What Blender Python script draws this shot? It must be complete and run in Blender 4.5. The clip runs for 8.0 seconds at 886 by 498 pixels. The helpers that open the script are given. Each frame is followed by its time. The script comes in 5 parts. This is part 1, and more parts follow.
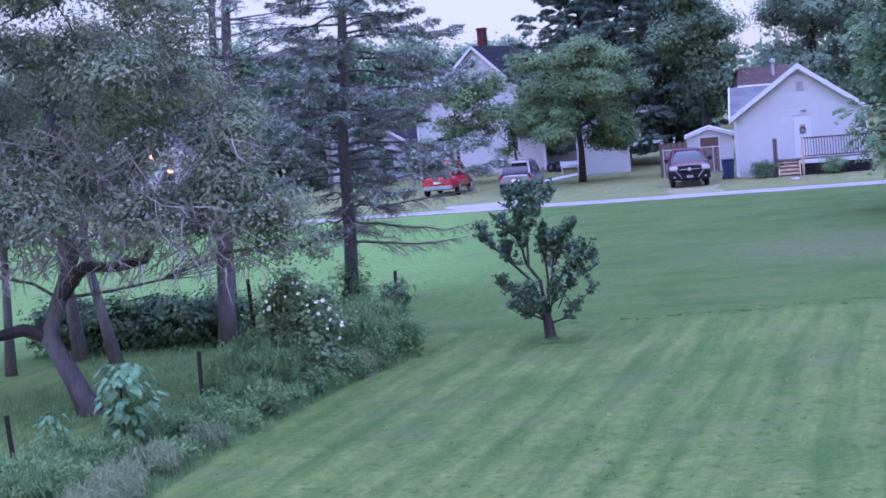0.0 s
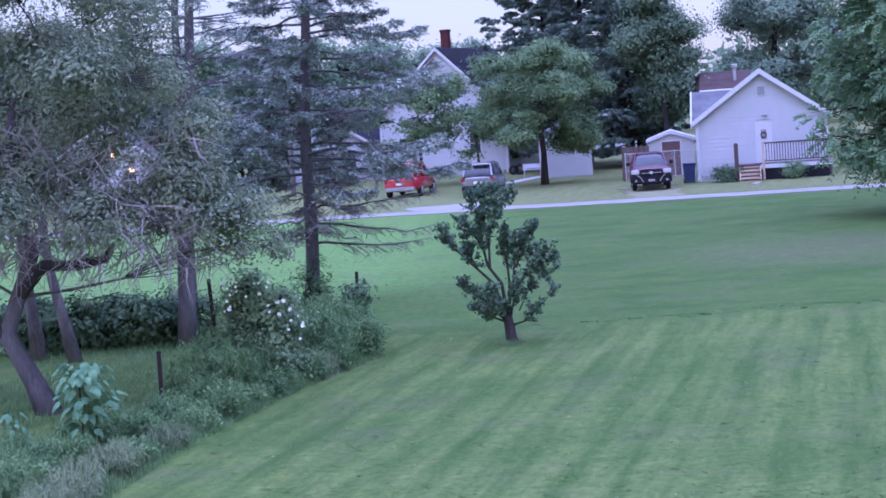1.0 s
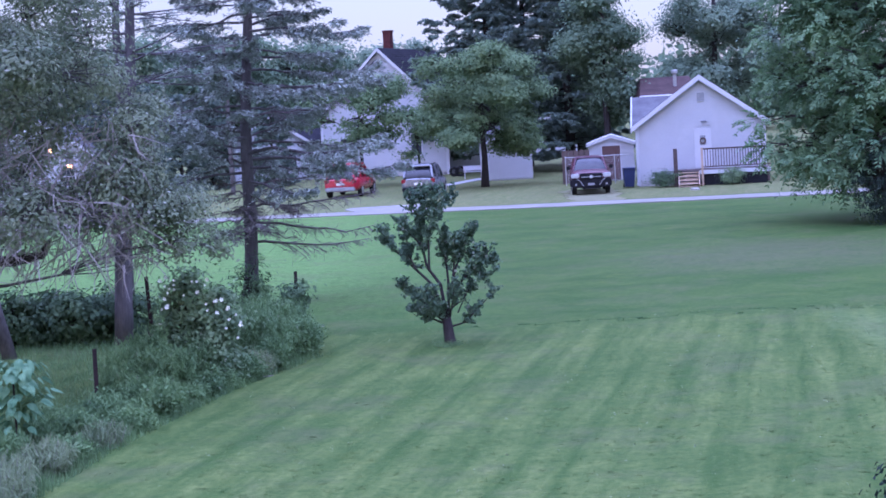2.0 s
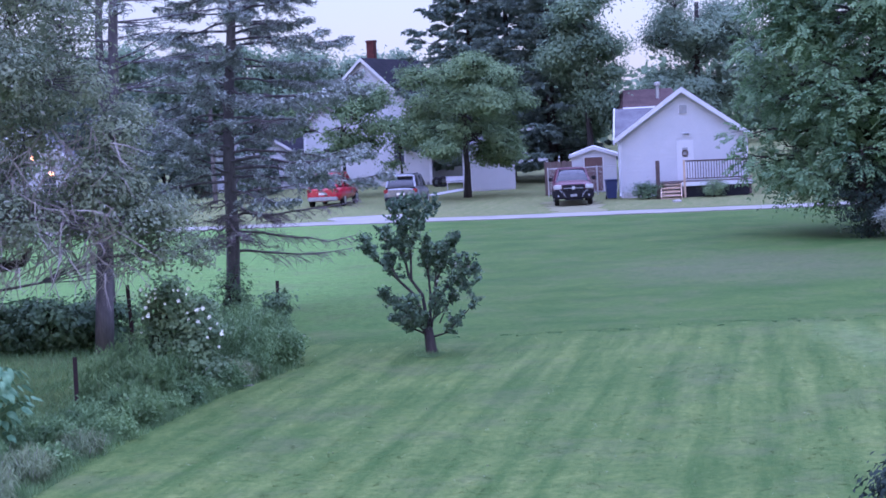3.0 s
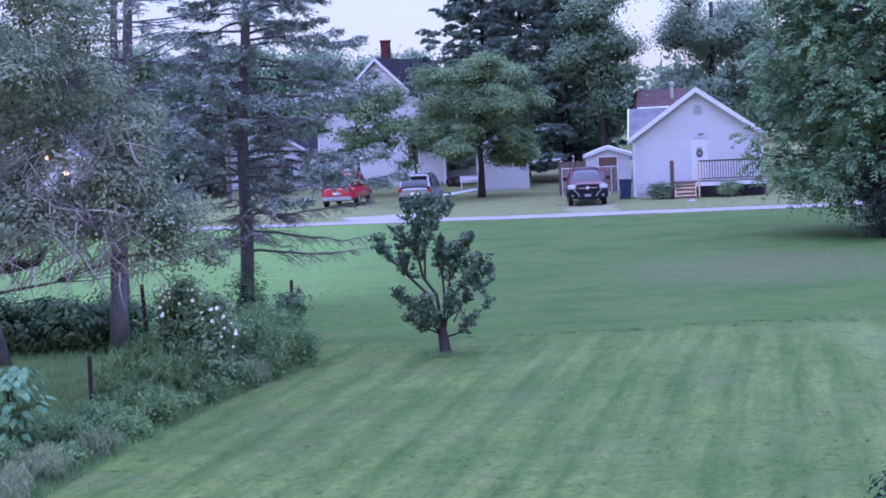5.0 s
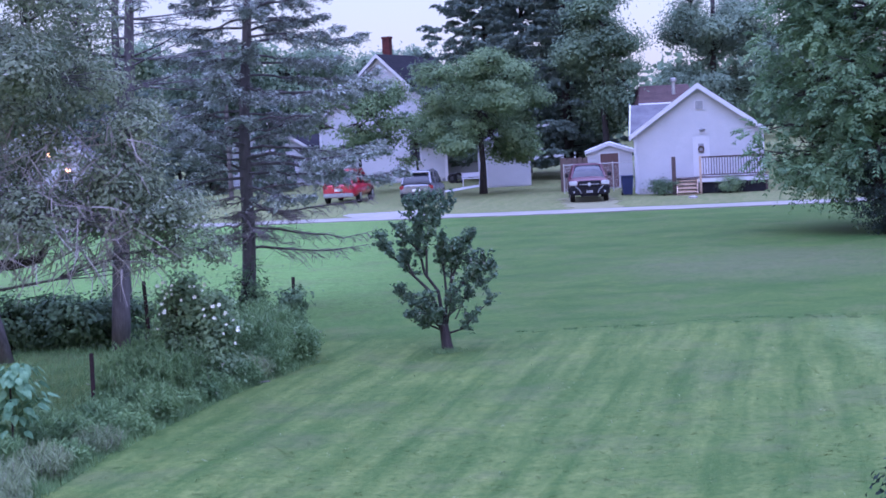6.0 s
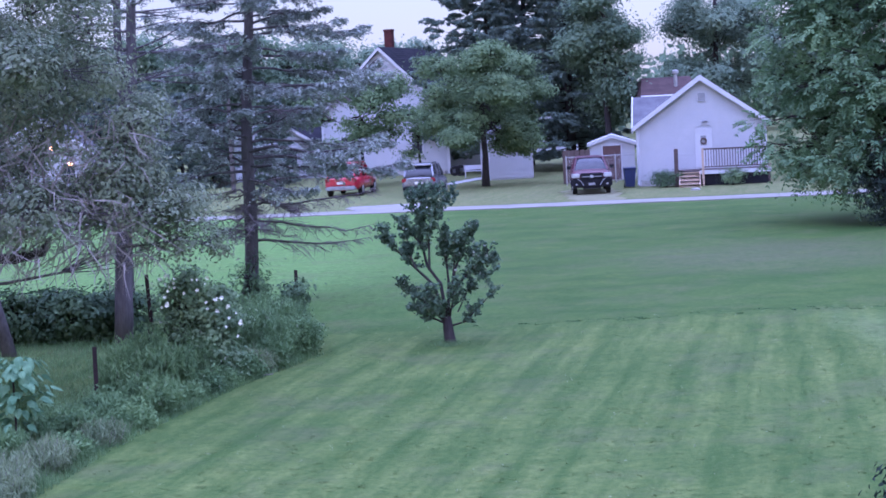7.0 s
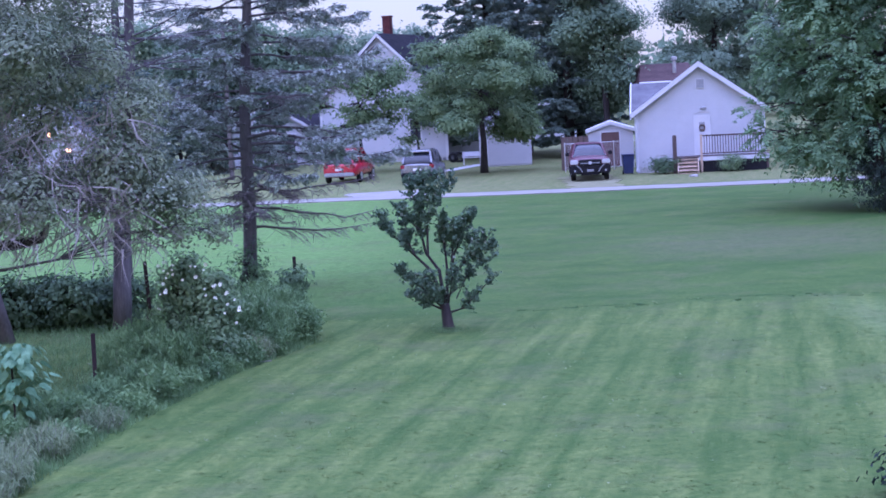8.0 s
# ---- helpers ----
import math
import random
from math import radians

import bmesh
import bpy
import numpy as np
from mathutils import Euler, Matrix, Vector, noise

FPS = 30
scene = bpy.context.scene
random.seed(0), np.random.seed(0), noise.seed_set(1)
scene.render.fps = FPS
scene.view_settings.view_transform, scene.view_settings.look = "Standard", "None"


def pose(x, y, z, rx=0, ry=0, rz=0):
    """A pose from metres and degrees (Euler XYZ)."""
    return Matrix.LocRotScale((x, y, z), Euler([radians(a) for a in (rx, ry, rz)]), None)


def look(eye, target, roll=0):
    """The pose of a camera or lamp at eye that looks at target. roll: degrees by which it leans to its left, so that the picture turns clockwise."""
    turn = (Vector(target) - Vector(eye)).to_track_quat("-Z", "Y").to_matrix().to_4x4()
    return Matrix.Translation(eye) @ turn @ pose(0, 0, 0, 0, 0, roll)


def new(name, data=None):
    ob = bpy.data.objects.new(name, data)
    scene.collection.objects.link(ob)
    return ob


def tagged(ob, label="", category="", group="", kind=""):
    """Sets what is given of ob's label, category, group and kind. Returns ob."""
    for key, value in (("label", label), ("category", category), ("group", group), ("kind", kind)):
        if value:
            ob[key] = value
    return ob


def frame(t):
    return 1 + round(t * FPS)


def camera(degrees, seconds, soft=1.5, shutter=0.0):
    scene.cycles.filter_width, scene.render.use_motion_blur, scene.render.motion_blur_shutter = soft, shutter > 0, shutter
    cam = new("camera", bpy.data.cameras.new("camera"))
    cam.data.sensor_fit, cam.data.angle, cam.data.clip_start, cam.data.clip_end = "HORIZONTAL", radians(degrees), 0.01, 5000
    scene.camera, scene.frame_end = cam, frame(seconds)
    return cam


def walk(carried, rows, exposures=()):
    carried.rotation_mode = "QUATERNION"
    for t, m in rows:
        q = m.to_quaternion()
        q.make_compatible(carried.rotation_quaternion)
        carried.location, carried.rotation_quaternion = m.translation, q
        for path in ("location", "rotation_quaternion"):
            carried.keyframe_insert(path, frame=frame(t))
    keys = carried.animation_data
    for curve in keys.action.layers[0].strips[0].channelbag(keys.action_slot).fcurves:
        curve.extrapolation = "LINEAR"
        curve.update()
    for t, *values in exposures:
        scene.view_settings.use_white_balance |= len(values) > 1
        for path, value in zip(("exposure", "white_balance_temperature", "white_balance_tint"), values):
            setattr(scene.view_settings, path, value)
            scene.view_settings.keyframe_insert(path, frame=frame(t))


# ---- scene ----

# ---------------------------------------------------------------- camera: stands at an upper window and turns
cam = camera(31.0, 8.0, soft=1.7)
EYE = 4.5
ROWS = [
    (0.0, 85.083, 4.823, 3.392), (0.5, 85.078, 4.645, 2.978), (1.0, 85.032, 4.222, 2.063), (1.5, 84.979, 3.679, 0.934),
    (2.0, 84.939, 3.252, -0.031), (2.2, 84.985, 3.13, -0.375), (3.3, 85.34, 2.81, -0.632), (3.5, 85.36, 2.8, -0.572), (4.0, 85.381, 2.761, -0.336),
    (4.5, 85.343, 2.765, -0.179), (6.0, 85.172, 2.892, -0.078), (6.5, 85.058, 2.983, -0.061), (7.0, 84.913, 3.032, 0.0),
    (7.5, 84.681, 3.022, 0.022), (8.0, 84.429, 3.036, -0.057),
]
walk(cam, [(t, pose(0, 0, EYE, rx, ry, rz)) for t, rx, ry, rz in ROWS], exposures=[(0.0, 0.19, 4700.0, 42.0), (8.0, 0.19, 4700.0, 42.0)])

# ---------------------------------------------------------------- light: overcast evening
world = bpy.data.worlds.new("evening_sky")
scene.world = world
world.use_nodes = True
wt = world.node_tree
wt.nodes.clear()
w_out = wt.nodes.new("ShaderNodeOutputWorld")
w_sky = wt.nodes.new("ShaderNodeTexSky")
w_sky.sky_type, w_sky.sun_disc = "NISHITA", False
w_sky.sun_elevation, w_sky.sun_rotation = radians(12), radians(205)
w_a = wt.nodes.new("ShaderNodeBackground")
w_a.inputs["Strength"].default_value = 0.05
wt.links.new(w_sky.outputs[0], w_a.inputs["Color"])
w_co = wt.nodes.new("ShaderNodeTexCoord")
w_sep = wt.nodes.new("ShaderNodeSeparateXYZ")
wt.links.new(w_co.outputs["Generated"], w_sep.inputs[0])
w_ramp = wt.nodes.new("ShaderNodeValToRGB")
w_ramp.color_ramp.elements[0].position, w_ramp.color_ramp.elements[0].color = 0.0, (0.50, 0.46, 0.40, 1)
w_ramp.color_ramp.elements[1].position, w_ramp.color_ramp.elements[1].color = 0.9, (0.92, 0.96, 1.22, 1)
e_mid = w_ramp.color_ramp.elements.new(0.25)
e_mid.color = (0.60, 0.585, 0.54, 1)
wt.links.new(w_sep.outputs["Z"], w_ramp.inputs[0])
# an overcast dome is about three times brighter overhead than at the horizon
w_gain = wt.nodes.new("ShaderNodeMapRange")
w_gain.inputs["From Min"].default_value, w_gain.inputs["From Max"].default_value = 0.1, 0.9
w_gain.inputs["To Min"].default_value, w_gain.inputs["To Max"].default_value = 0.92, 2.75
wt.links.new(w_sep.outputs["Z"], w_gain.inputs["Value"])
w_b = wt.nodes.new("ShaderNodeBackground")
wt.links.new(w_ramp.outputs[0], w_b.inputs["Color"])
wt.links.new(w_gain.outputs[0], w_b.inputs["Strength"])
w_add = wt.nodes.new("ShaderNodeAddShader")
wt.links.new(w_a.outputs[0], w_add.inputs[0])
wt.links.new(w_b.outputs[0], w_add.inputs[1])
wt.links.new(w_add.outputs[0], w_out.inputs["Surface"])

sun_data = bpy.data.lights.new("sun", "SUN")
sun_data.energy, sun_data.angle, sun_data.color = 0.6, radians(60), (0.92, 0.96, 1.0)
sun = new("sun", sun_data)
sun.matrix_world = look((-40, 10, 110), (0, 40, 0))

# ---------------------------------------------------------------- materials
def nodes_of(name):
    m = bpy.data.materials.new(name)
    m.use_nodes = True
    t = m.node_tree
    return m, t, t.nodes["Principled BSDF"]


def link(t, a, b):
    t.links.new(a, b)


def noise_node(t, vec, scale, detail=3.0, rough=0.55):
    n = t.nodes.new("ShaderNodeTexNoise")
    n.inputs["Scale"].default_value, n.inputs["Detail"].default_value, n.inputs["Roughness"].default_value = scale, detail, rough
    if vec is not None:
        link(t, vec, n.inputs["Vector"])
    return n


def mix(t, fac, a, b, blend="MIX"):
    n = t.nodes.new("ShaderNodeMix")
    n.data_type, n.blend_type = "RGBA", blend
    for sock, val in ((n.inputs[0], fac), (n.inputs[6], a), (n.inputs[7], b)):
        if isinstance(val, (int, float)):
            sock.default_value = val
        elif isinstance(val, tuple):
            sock.default_value = (*val, 1)
        else:
            link(t, val, sock)
    return n.outputs[2]


def ramp01(t, val, lo, hi, to_lo=0.0, to_hi=1.0):
    n = t.nodes.new("ShaderNodeMapRange")
    n.inputs["From Min"].default_value, n.inputs["From Max"].default_value = lo, hi
    n.inputs["To Min"].default_value, n.inputs["To Max"].default_value = to_lo, to_hi
    link(t, val, n.inputs["Value"])
    return n.outputs[0]


def math_node(t, op, a, b=0.0, c=0.0):
    n = t.nodes.new("ShaderNodeMath")
    n.operation = op
    for sock, val in zip(n.inputs, (a, b, c)):
        if isinstance(val, (int, float)):
            sock.default_value = val
        else:
            link(t, val, sock)
    return n.outputs[0]


def surface(name, c1, c2, rough=0.7, scale=2.0, fine=30.0, bump=0.2, metal=0.0, dirt=None, coat=0.0, stretch=None):
    """Two-scale varied surface in object space."""
    m, t, p = nodes_of(name)
    co = t.nodes.new("ShaderNodeTexCoord").outputs["Object"]
    if stretch:
        mp = t.nodes.new("ShaderNodeMapping")
        mp.inputs["Scale"].default_value = stretch
        link(t, co, mp.inputs["Vector"])
        co = mp.outputs[0]
    a, b = noise_node(t, co, scale), noise_node(t, co, fine)
    f = math_node(t, "ADD", math_node(t, "MULTIPLY", a.outputs[0], 0.65), math_node(t, "MULTIPLY", b.outputs[0], 0.35))
    col = mix(t, ramp01(t, f, 0.35, 0.65), c1, c2)
    if dirt:
        d = noise_node(t, co, scale * 0.45, 5.0, 0.65)
        col = mix(t, ramp01(t, d.outputs[0], 0.52, 0.75, 0.0, 0.7), col, dirt)
    link(t, col, p.inputs["Base Color"])
    link(t, ramp01(t, b.outputs[0], 0.3, 0.7, max(rough - 0.08, 0.02), min(rough + 0.08, 1.0)), p.inputs["Roughness"])
    p.inputs["Metallic"].default_value = metal
    p.inputs["Specular IOR Level"].default_value = 0.5 if rough < 0.8 else 0.15
    p.inputs["Coat Weight"].default_value = coat
    if bump:
        bn = t.nodes.new("ShaderNodeBump")
        bn.inputs["Strength"].default_value, bn.inputs["Distance"].default_value = bump, 0.02
        link(t, b.outputs[0], bn.inputs["Height"])
        link(t, bn.outputs[0], p.inputs["Normal"])
    return m


GREEN = np.array((1.72, 1.68, 1.72))


def leaf_mat(name, dark, light, pale=None, pale_at=0.9, scale=0.8, translucent=0.3, rough=0.72):
    """Leaves that differ one by one and clump by clump."""
    dark, light = tuple(np.array(dark) * GREEN), tuple(np.array(light) * GREEN)
    m, t, p = nodes_of(name)
    g = t.nodes.new("ShaderNodeNewGeometry")
    big = noise_node(t, g.outputs["Position"], scale, 2.0)
    f = math_node(t, "ADD", math_node(t, "MULTIPLY", g.outputs["Random Per Island"], 0.18), math_node(t, "MULTIPLY", big.outputs[0], 1.02))
    col = mix(t, ramp01(t, f, 0.35, 0.85), dark, light)
    if pale:
        col = mix(t, ramp01(t, g.outputs["Random Per Island"], pale_at, min(pale_at + 0.08, 1.0)), col, pale)
    link(t, col, p.inputs["Base Color"])
    p.inputs["Roughness"].default_value = rough
    p.inputs["Specular IOR Level"].default_value = 0.25
    tr = t.nodes.new("ShaderNodeBsdfTranslucent")
    link(t, col, tr.inputs["Color"])
    ms = t.nodes.new("ShaderNodeMixShader")
    ms.inputs[0].default_value = translucent
    out = t.nodes["Material Output"]
    link(t, p.outputs[0], ms.inputs[1])
    link(t, tr.outputs[0], ms.inputs[2])
    link(t, ms.outputs[0], out.inputs["Surface"])
    return m


def grass_mat(name, blades):
    """Mown lawn with stripes across the near part, longer grass beyond, dry patches."""
    m, t, p = nodes_of(name)
    g = t.nodes.new("ShaderNodeNewGeometry")
    pos = g.outputs["Position"]
    s = t.nodes.new("ShaderNodeSeparateXYZ")
    link(t, pos, s.inputs[0])
    x, y = s.outputs["X"], s.outputs["Y"]
    flat = t.nodes.new("ShaderNodeCombineXYZ")
    link(t, x, flat.inputs["X"])
    link(t, y, flat.inputs["Y"])
    pos = flat.outputs[0]
    warp = noise_node(t, pos, 0.35, 3.0)
    across = math_node(t, "SUBTRACT", math_node(t, "MULTIPLY", x, 0.974), math_node(t, "MULTIPLY", y, 0.223))
    across = math_node(t, "ADD", across, math_node(t, "MULTIPLY", warp.outputs[0], 0.3))
    wave = math_node(t, "SINE", math_node(t, "MULTIPLY", across, 7.4))
    # streaks drawn out along the mowing direction
    along = math_node(t, "ADD", math_node(t, "MULTIPLY", x, 0.223), math_node(t, "MULTIPLY", y, 0.974))
    lay = t.nodes.new("ShaderNodeCombineXYZ")
    link(t, math_node(t, "MULTIPLY", across, 3.2), lay.inputs["X"])
    link(t, math_node(t, "MULTIPLY", along, 0.22), lay.inputs["Y"])
    streak = noise_node(t, lay.outputs[0], 1.0, 4.0, 0.6)
    near = math_node(t, "SUBTRACT", 1.0, ramp01(t, y, 31.6, 32.8))
    stripes = math_node(t, "ADD", math_node(t, "MULTIPLY", ramp01(t, wave, -0.6, 0.6), 0.3), math_node(t, "MULTIPLY", ramp01(t, streak.outputs[0], 0.35, 0.65), 0.7))
    stripes = math_node(t, "ADD", math_node(t, "MULTIPLY", stripes, near), math_node(t, "MULTIPLY", 0.06, math_node(t, "SUBTRACT", 1.0, near)))
    base = mix(t, stripes, LAWN_DARK, LAWN_LIGHT)
    # broad patches of growth
    mp2 = t.nodes.new("ShaderNodeMapping")
    mp2.inputs["Scale"].default_value = (0.16, 0.3, 1)
    link(t, pos, mp2.inputs["Vector"])
    patch = noise_node(t, mp2.outputs[0], 1.0, 4.0, 0.6)
    base = mix(t, ramp01(t, patch.outputs[0], 0.42, 0.7, 0.0, 0.5), base, LAWN_DEEP)
    # drawn-out bands of thicker and thinner turf
    mp3 = t.nodes.new("ShaderNodeMapping")
    mp3.inputs["Scale"].default_value = (0.3, 0.5, 1)
    mp3.inputs["Rotation"].default_value = (0, 0, radians(-6))
    link(t, pos, mp3.inputs["Vector"])
    band = noise_node(t, mp3.outputs[0], 1.0, 6.0, 0.65)
    far_part = ramp01(t, y, 31.6, 32.8, 0.25, 1.0)
    base = mix(t, math_node(t, "MULTIPLY", ramp01(t, band.outputs[0], 0.38, 0.62), math_node(t, "MULTIPLY", far_part, 0.2)), base, LAWN_LIGHT)
    base = mix(t, math_node(t, "MULTIPLY", ramp01(t, band.outputs[0], 0.5, 0.34), math_node(t, "MULTIPLY", far_part, 0.7)), base, LAWN_DEEP)
    # fresh bright growth on the open ground past the fence
    left = math_node(t, "MULTIPLY", ramp01(t, math_node(t, "ADD", x, math_node(t, "MULTIPLY", y, 0.02)), 2.5, -3.0), ramp01(t, y, 32.0, 38.0))
    base = mix(t, math_node(t, "MULTIPLY", left, 0.75), base, LAWN_FRESH)
    # a dry worn patch
    dx = math_node(t, "DIVIDE", math_node(t, "SUBTRACT", x, 9.0), 5.2)
    dy = math_node(t, "DIVIDE", math_node(t, "SUBTRACT", y, 43.8), 4.5)
    r2 = math_node(t, "ADD", math_node(t, "MULTIPLY", dx, dx), math_node(t, "MULTIPLY", dy, dy))
    r2 = math_node(t, "ADD", r2, math_node(t, "MULTIPLY", math_node(t, "SUBTRACT", band.outputs[0], 0.5), 3.5))
    base = mix(t, ramp01(t, r2, 1.3, 0.0, 0.0, 0.8), base, LAWN_DRY)
    # a thin pale strip of turf at the side of the yard
    ex = math_node(t, "DIVIDE", math_node(t, "SUBTRACT", x, 7.9), 0.9)
    ey = math_node(t, "DIVIDE", math_node(t, "SUBTRACT", y, 29.0), 3.4)
    e2 = math_node(t, "ADD", math_node(t, "MULTIPLY", ex, ex), math_node(t, "MULTIPLY", ey, ey))
    e2 = math_node(t, "ADD", e2, math_node(t, "MULTIPLY", math_node(t, "SUBTRACT", streak.outputs[0], 0.5), 3.0))
    base = mix(t, ramp01(t, e2, 1.2, 0.0, 0.0, 0.5), base, LAWN_PALE)
    # thin tan turf past the road
    verge = math_node(t, "ADD", y, math_node(t, "MULTIPLY", x, 0.14))
    base = mix(t, math_node(t, "MULTIPLY", ramp01(t, verge, 71.0, 72.5), ramp01(t, streak.outputs[0], 0.25, 0.6, 0.55, 1.0)), base, LAWN_TAN)
    # fine grain, clover and worn spots
    grain = noise_node(t, pos, 7.0, 8.0, 0.8)
    base = mix(t, ramp01(t, grain.outputs[0], 0.44, 0.62, 0.0, 0.65), base, LAWN_DEEP)
    fleck = noise_node(t, pos, 13.0, 6.0, 0.8)
    base = mix(t, ramp01(t, fleck.outputs[0], 0.55, 0.7, 0.0, 0.55), base, LAWN_PALE)
    spot = noise_node(t, pos, 0.9, 5.0, 0.7)
    base = mix(t, ramp01(t, spot.outputs[0], 0.55, 0.72, 0.0, 0.35), base, LAWN_YELLOW)
    blotch = noise_node(t, pos, 0.55, 6.0, 0.7)
    base = mix(t, ramp01(t, blotch.outputs[0], 0.5, 0.66, 0.0, 0.42), base, LAWN_DRY)
    clump = noise_node(t, pos, 2.4, 4.0, 0.65)
    base = mix(t, ramp01(t, clump.outputs[0], 0.48, 0.66, 0.0, 0.36), base, LAWN_DEEP)
    if blades:
        base = mix(t, ramp01(t, g.outputs["Random Per Island"], 0.3, 1.0, 0.0, 0.75), base, LAWN_PALE)
    link(t, base, p.inputs["Base Color"])
    p.inputs["Roughness"].default_value = 0.85
    p.inputs["Specular IOR Level"].default_value = 0.05
    if blades:
        tr = t.nodes.new("ShaderNodeBsdfTranslucent")
        link(t, base, tr.inputs["Color"])
        ms = t.nodes.new("ShaderNodeMixShader")
        ms.inputs[0].default_value = 0.45
        link(t, p.outputs[0], ms.inputs[1])
        link(t, tr.outputs[0], ms.inputs[2])
        link(t, ms.outputs[0], t.nodes["Material Output"].inputs["Surface"])
    else:
        bn = t.nodes.new("ShaderNodeBump")
        bn.inputs["Strength"].default_value, bn.inputs["Distance"].default_value = 0.5, 0.04
        link(t, noise_node(t, pos, 22.0, 4.0, 0.7).outputs[0], bn.inputs["Height"])
        link(t, bn.outputs[0], p.inputs["Normal"])
    return m


LAWN_DARK, LAWN_LIGHT, LAWN_DEEP = (0.054, 0.098, 0.024), (0.150, 0.192, 0.057), (0.038, 0.082, 0.021)
LAWN_FRESH, LAWN_DRY, LAWN_TAN, LAWN_YELLOW = (0.155, 0.275, 0.075), (0.108, 0.113, 0.060), (0.185, 0.182, 0.086), (0.125, 0.152, 0.036)
LAWN_PALE = (0.18, 0.235, 0.09)
M_LAWN = grass_mat("mown_lawn", False)
M_BLADES = grass_mat("lawn_blades", True)
M_EDGE = leaf_mat("edge_tufts", (0.028, 0.06, 0.024), (0.05, 0.10, 0.036))
M_BARK = surface("grey_bark", (0.062, 0.056, 0.062), (0.145, 0.132, 0.138), 0.9, 3.0, 26.0, 0.9, stretch=(1, 1, 0.25))
M_BARK_PALE = surface("pale_weathered_bark", (0.07, 0.064, 0.066), (0.165, 0.152, 0.15), 0.9, 4.0, 30.0, 0.8, stretch=(1, 1, 0.35))
M_BARK_DARK = surface("dark_bark", (0.022, 0.02, 0.022), (0.06, 0.052, 0.05), 0.9, 3.0, 24.0, 0.9, stretch=(1, 1, 0.3))
M_TWIG = surface("dead_twigs", (0.18, 0.158, 0.152), (0.35, 0.315, 0.30), 0.9, 3.0, 30.0, 0.3)
M_TWIG_DARK = surface("grey_dead_boughs", (0.095, 0.08, 0.085), (0.20, 0.175, 0.18), 0.9, 3.0, 30.0, 0.3)
M_MAPLE = leaf_mat("maple_leaves", (0.050, 0.084, 0.042), (0.128, 0.185, 0.086), scale=0.7, rough=0.9)
M_WALNUT = leaf_mat("broad_crown_leaves", (0.042, 0.082, 0.042), (0.125, 0.195, 0.092), scale=0.6)
# far leaf and needle colours are lifted to stand in for haze
M_FAR = leaf_mat("hazed_far_leaves", (0.065, 0.10, 0.065), (0.12, 0.175, 0.10), scale=0.3)
M_FAR_AIRY = leaf_mat("hazed_airy_leaves", (0.078, 0.115, 0.082), (0.15, 0.205, 0.135), scale=0.3, rough=0.9)
M_DARK_NEEDLE = leaf_mat("hazed_dark_needles", (0.066, 0.094, 0.080), (0.115, 0.155, 0.122), scale=0.4, rough=0.9)
M_BLUE_NEEDLE = leaf_mat("blue_spruce_needles", (0.105, 0.128, 0.108), (0.25, 0.285, 0.25), scale=1.6, translucent=0.15)
M_OLIVE = leaf_mat("olive_leaves", (0.066, 0.090, 0.056), (0.158, 0.190, 0.110), pale=(0.40, 0.42, 0.36), pale_at=0.94, scale=1.1)
# the few pale hibiscus leaves are highlights put into the colour
M_HIB = leaf_mat("hibiscus_leaves", (0.030, 0.054, 0.036), (0.080, 0.125, 0.072), pale=(0.34, 0.37, 0.30), pale_at=0.95, scale=2.2)
M_ROSE = leaf_mat("bush_leaves", (0.055, 0.092, 0.046), (0.15, 0.215, 0.105), scale=2.5)
M_WEED = leaf_mat("weed_leaves", (0.055, 0.10, 0.042), (0.12, 0.19, 0.075), pale=(0.25, 0.28, 0.2), pale_at=0.985, scale=1.6)
M_HEDGE = leaf_mat("hedge_leaves", (0.024, 0.046, 0.026), (0.075, 0.12, 0.055), scale=1.6)
# near-black evergreen: shade under the great tree is mixed into the leaf colour
M_SHADE_SHRUB = leaf_mat("shade_dark_evergreen_leaves", (0.010, 0.019, 0.015), (0.028, 0.045, 0.032), scale=1.2)
M_HAY = leaf_mat("pale_long_grass", (0.075, 0.11, 0.052), (0.165, 0.205, 0.105), scale=2.0)
M_BIGLEAF = leaf_mat("large_pale_leaves", (0.04, 0.095, 0.045), (0.13, 0.225, 0.12), scale=5.0)
M_PETAL = surface("white_petals", (0.80, 0.82, 0.70), (0.88, 0.89, 0.78), 0.6, 10.0, 80.0, 0.1)
M_SIDING = surface("white_siding", (0.385, 0.395, 0.44), (0.44, 0.45, 0.495), 0.55, 0.8, 14.0, 0.08, dirt=(0.34, 0.355, 0.395))
M_TRIM = surface("white_trim", (0.48, 0.49, 0.54), (0.54, 0.55, 0.60), 0.5, 1.5, 20.0, 0.05)
M_SHINGLE = surface("grey_shingles", (0.09, 0.09, 0.105), (0.15, 0.15, 0.165), 0.9, 1.5, 30.0, 0.4)
M_SHINGLE_DARK = surface("charcoal_shingles", (0.010, 0.010, 0.015), (0.022, 0.022, 0.03), 0.98, 1.5, 30.0, 0.4)
M_SHINGLE_BROWN = surface("brown_shingles", (0.055, 0.036, 0.036), (0.09, 0.06, 0.058), 0.9, 1.5, 30.0, 0.4)
M_BRICK = surface("red_brick", (0.06, 0.02, 0.022), (0.10, 0.034, 0.034), 0.85, 6.0, 40.0, 0.4)
M_BROWN_DOOR = surface("brown_door_paint", (0.075, 0.038, 0.038), (0.11, 0.06, 0.058), 0.6, 3.0, 30.0, 0.2)
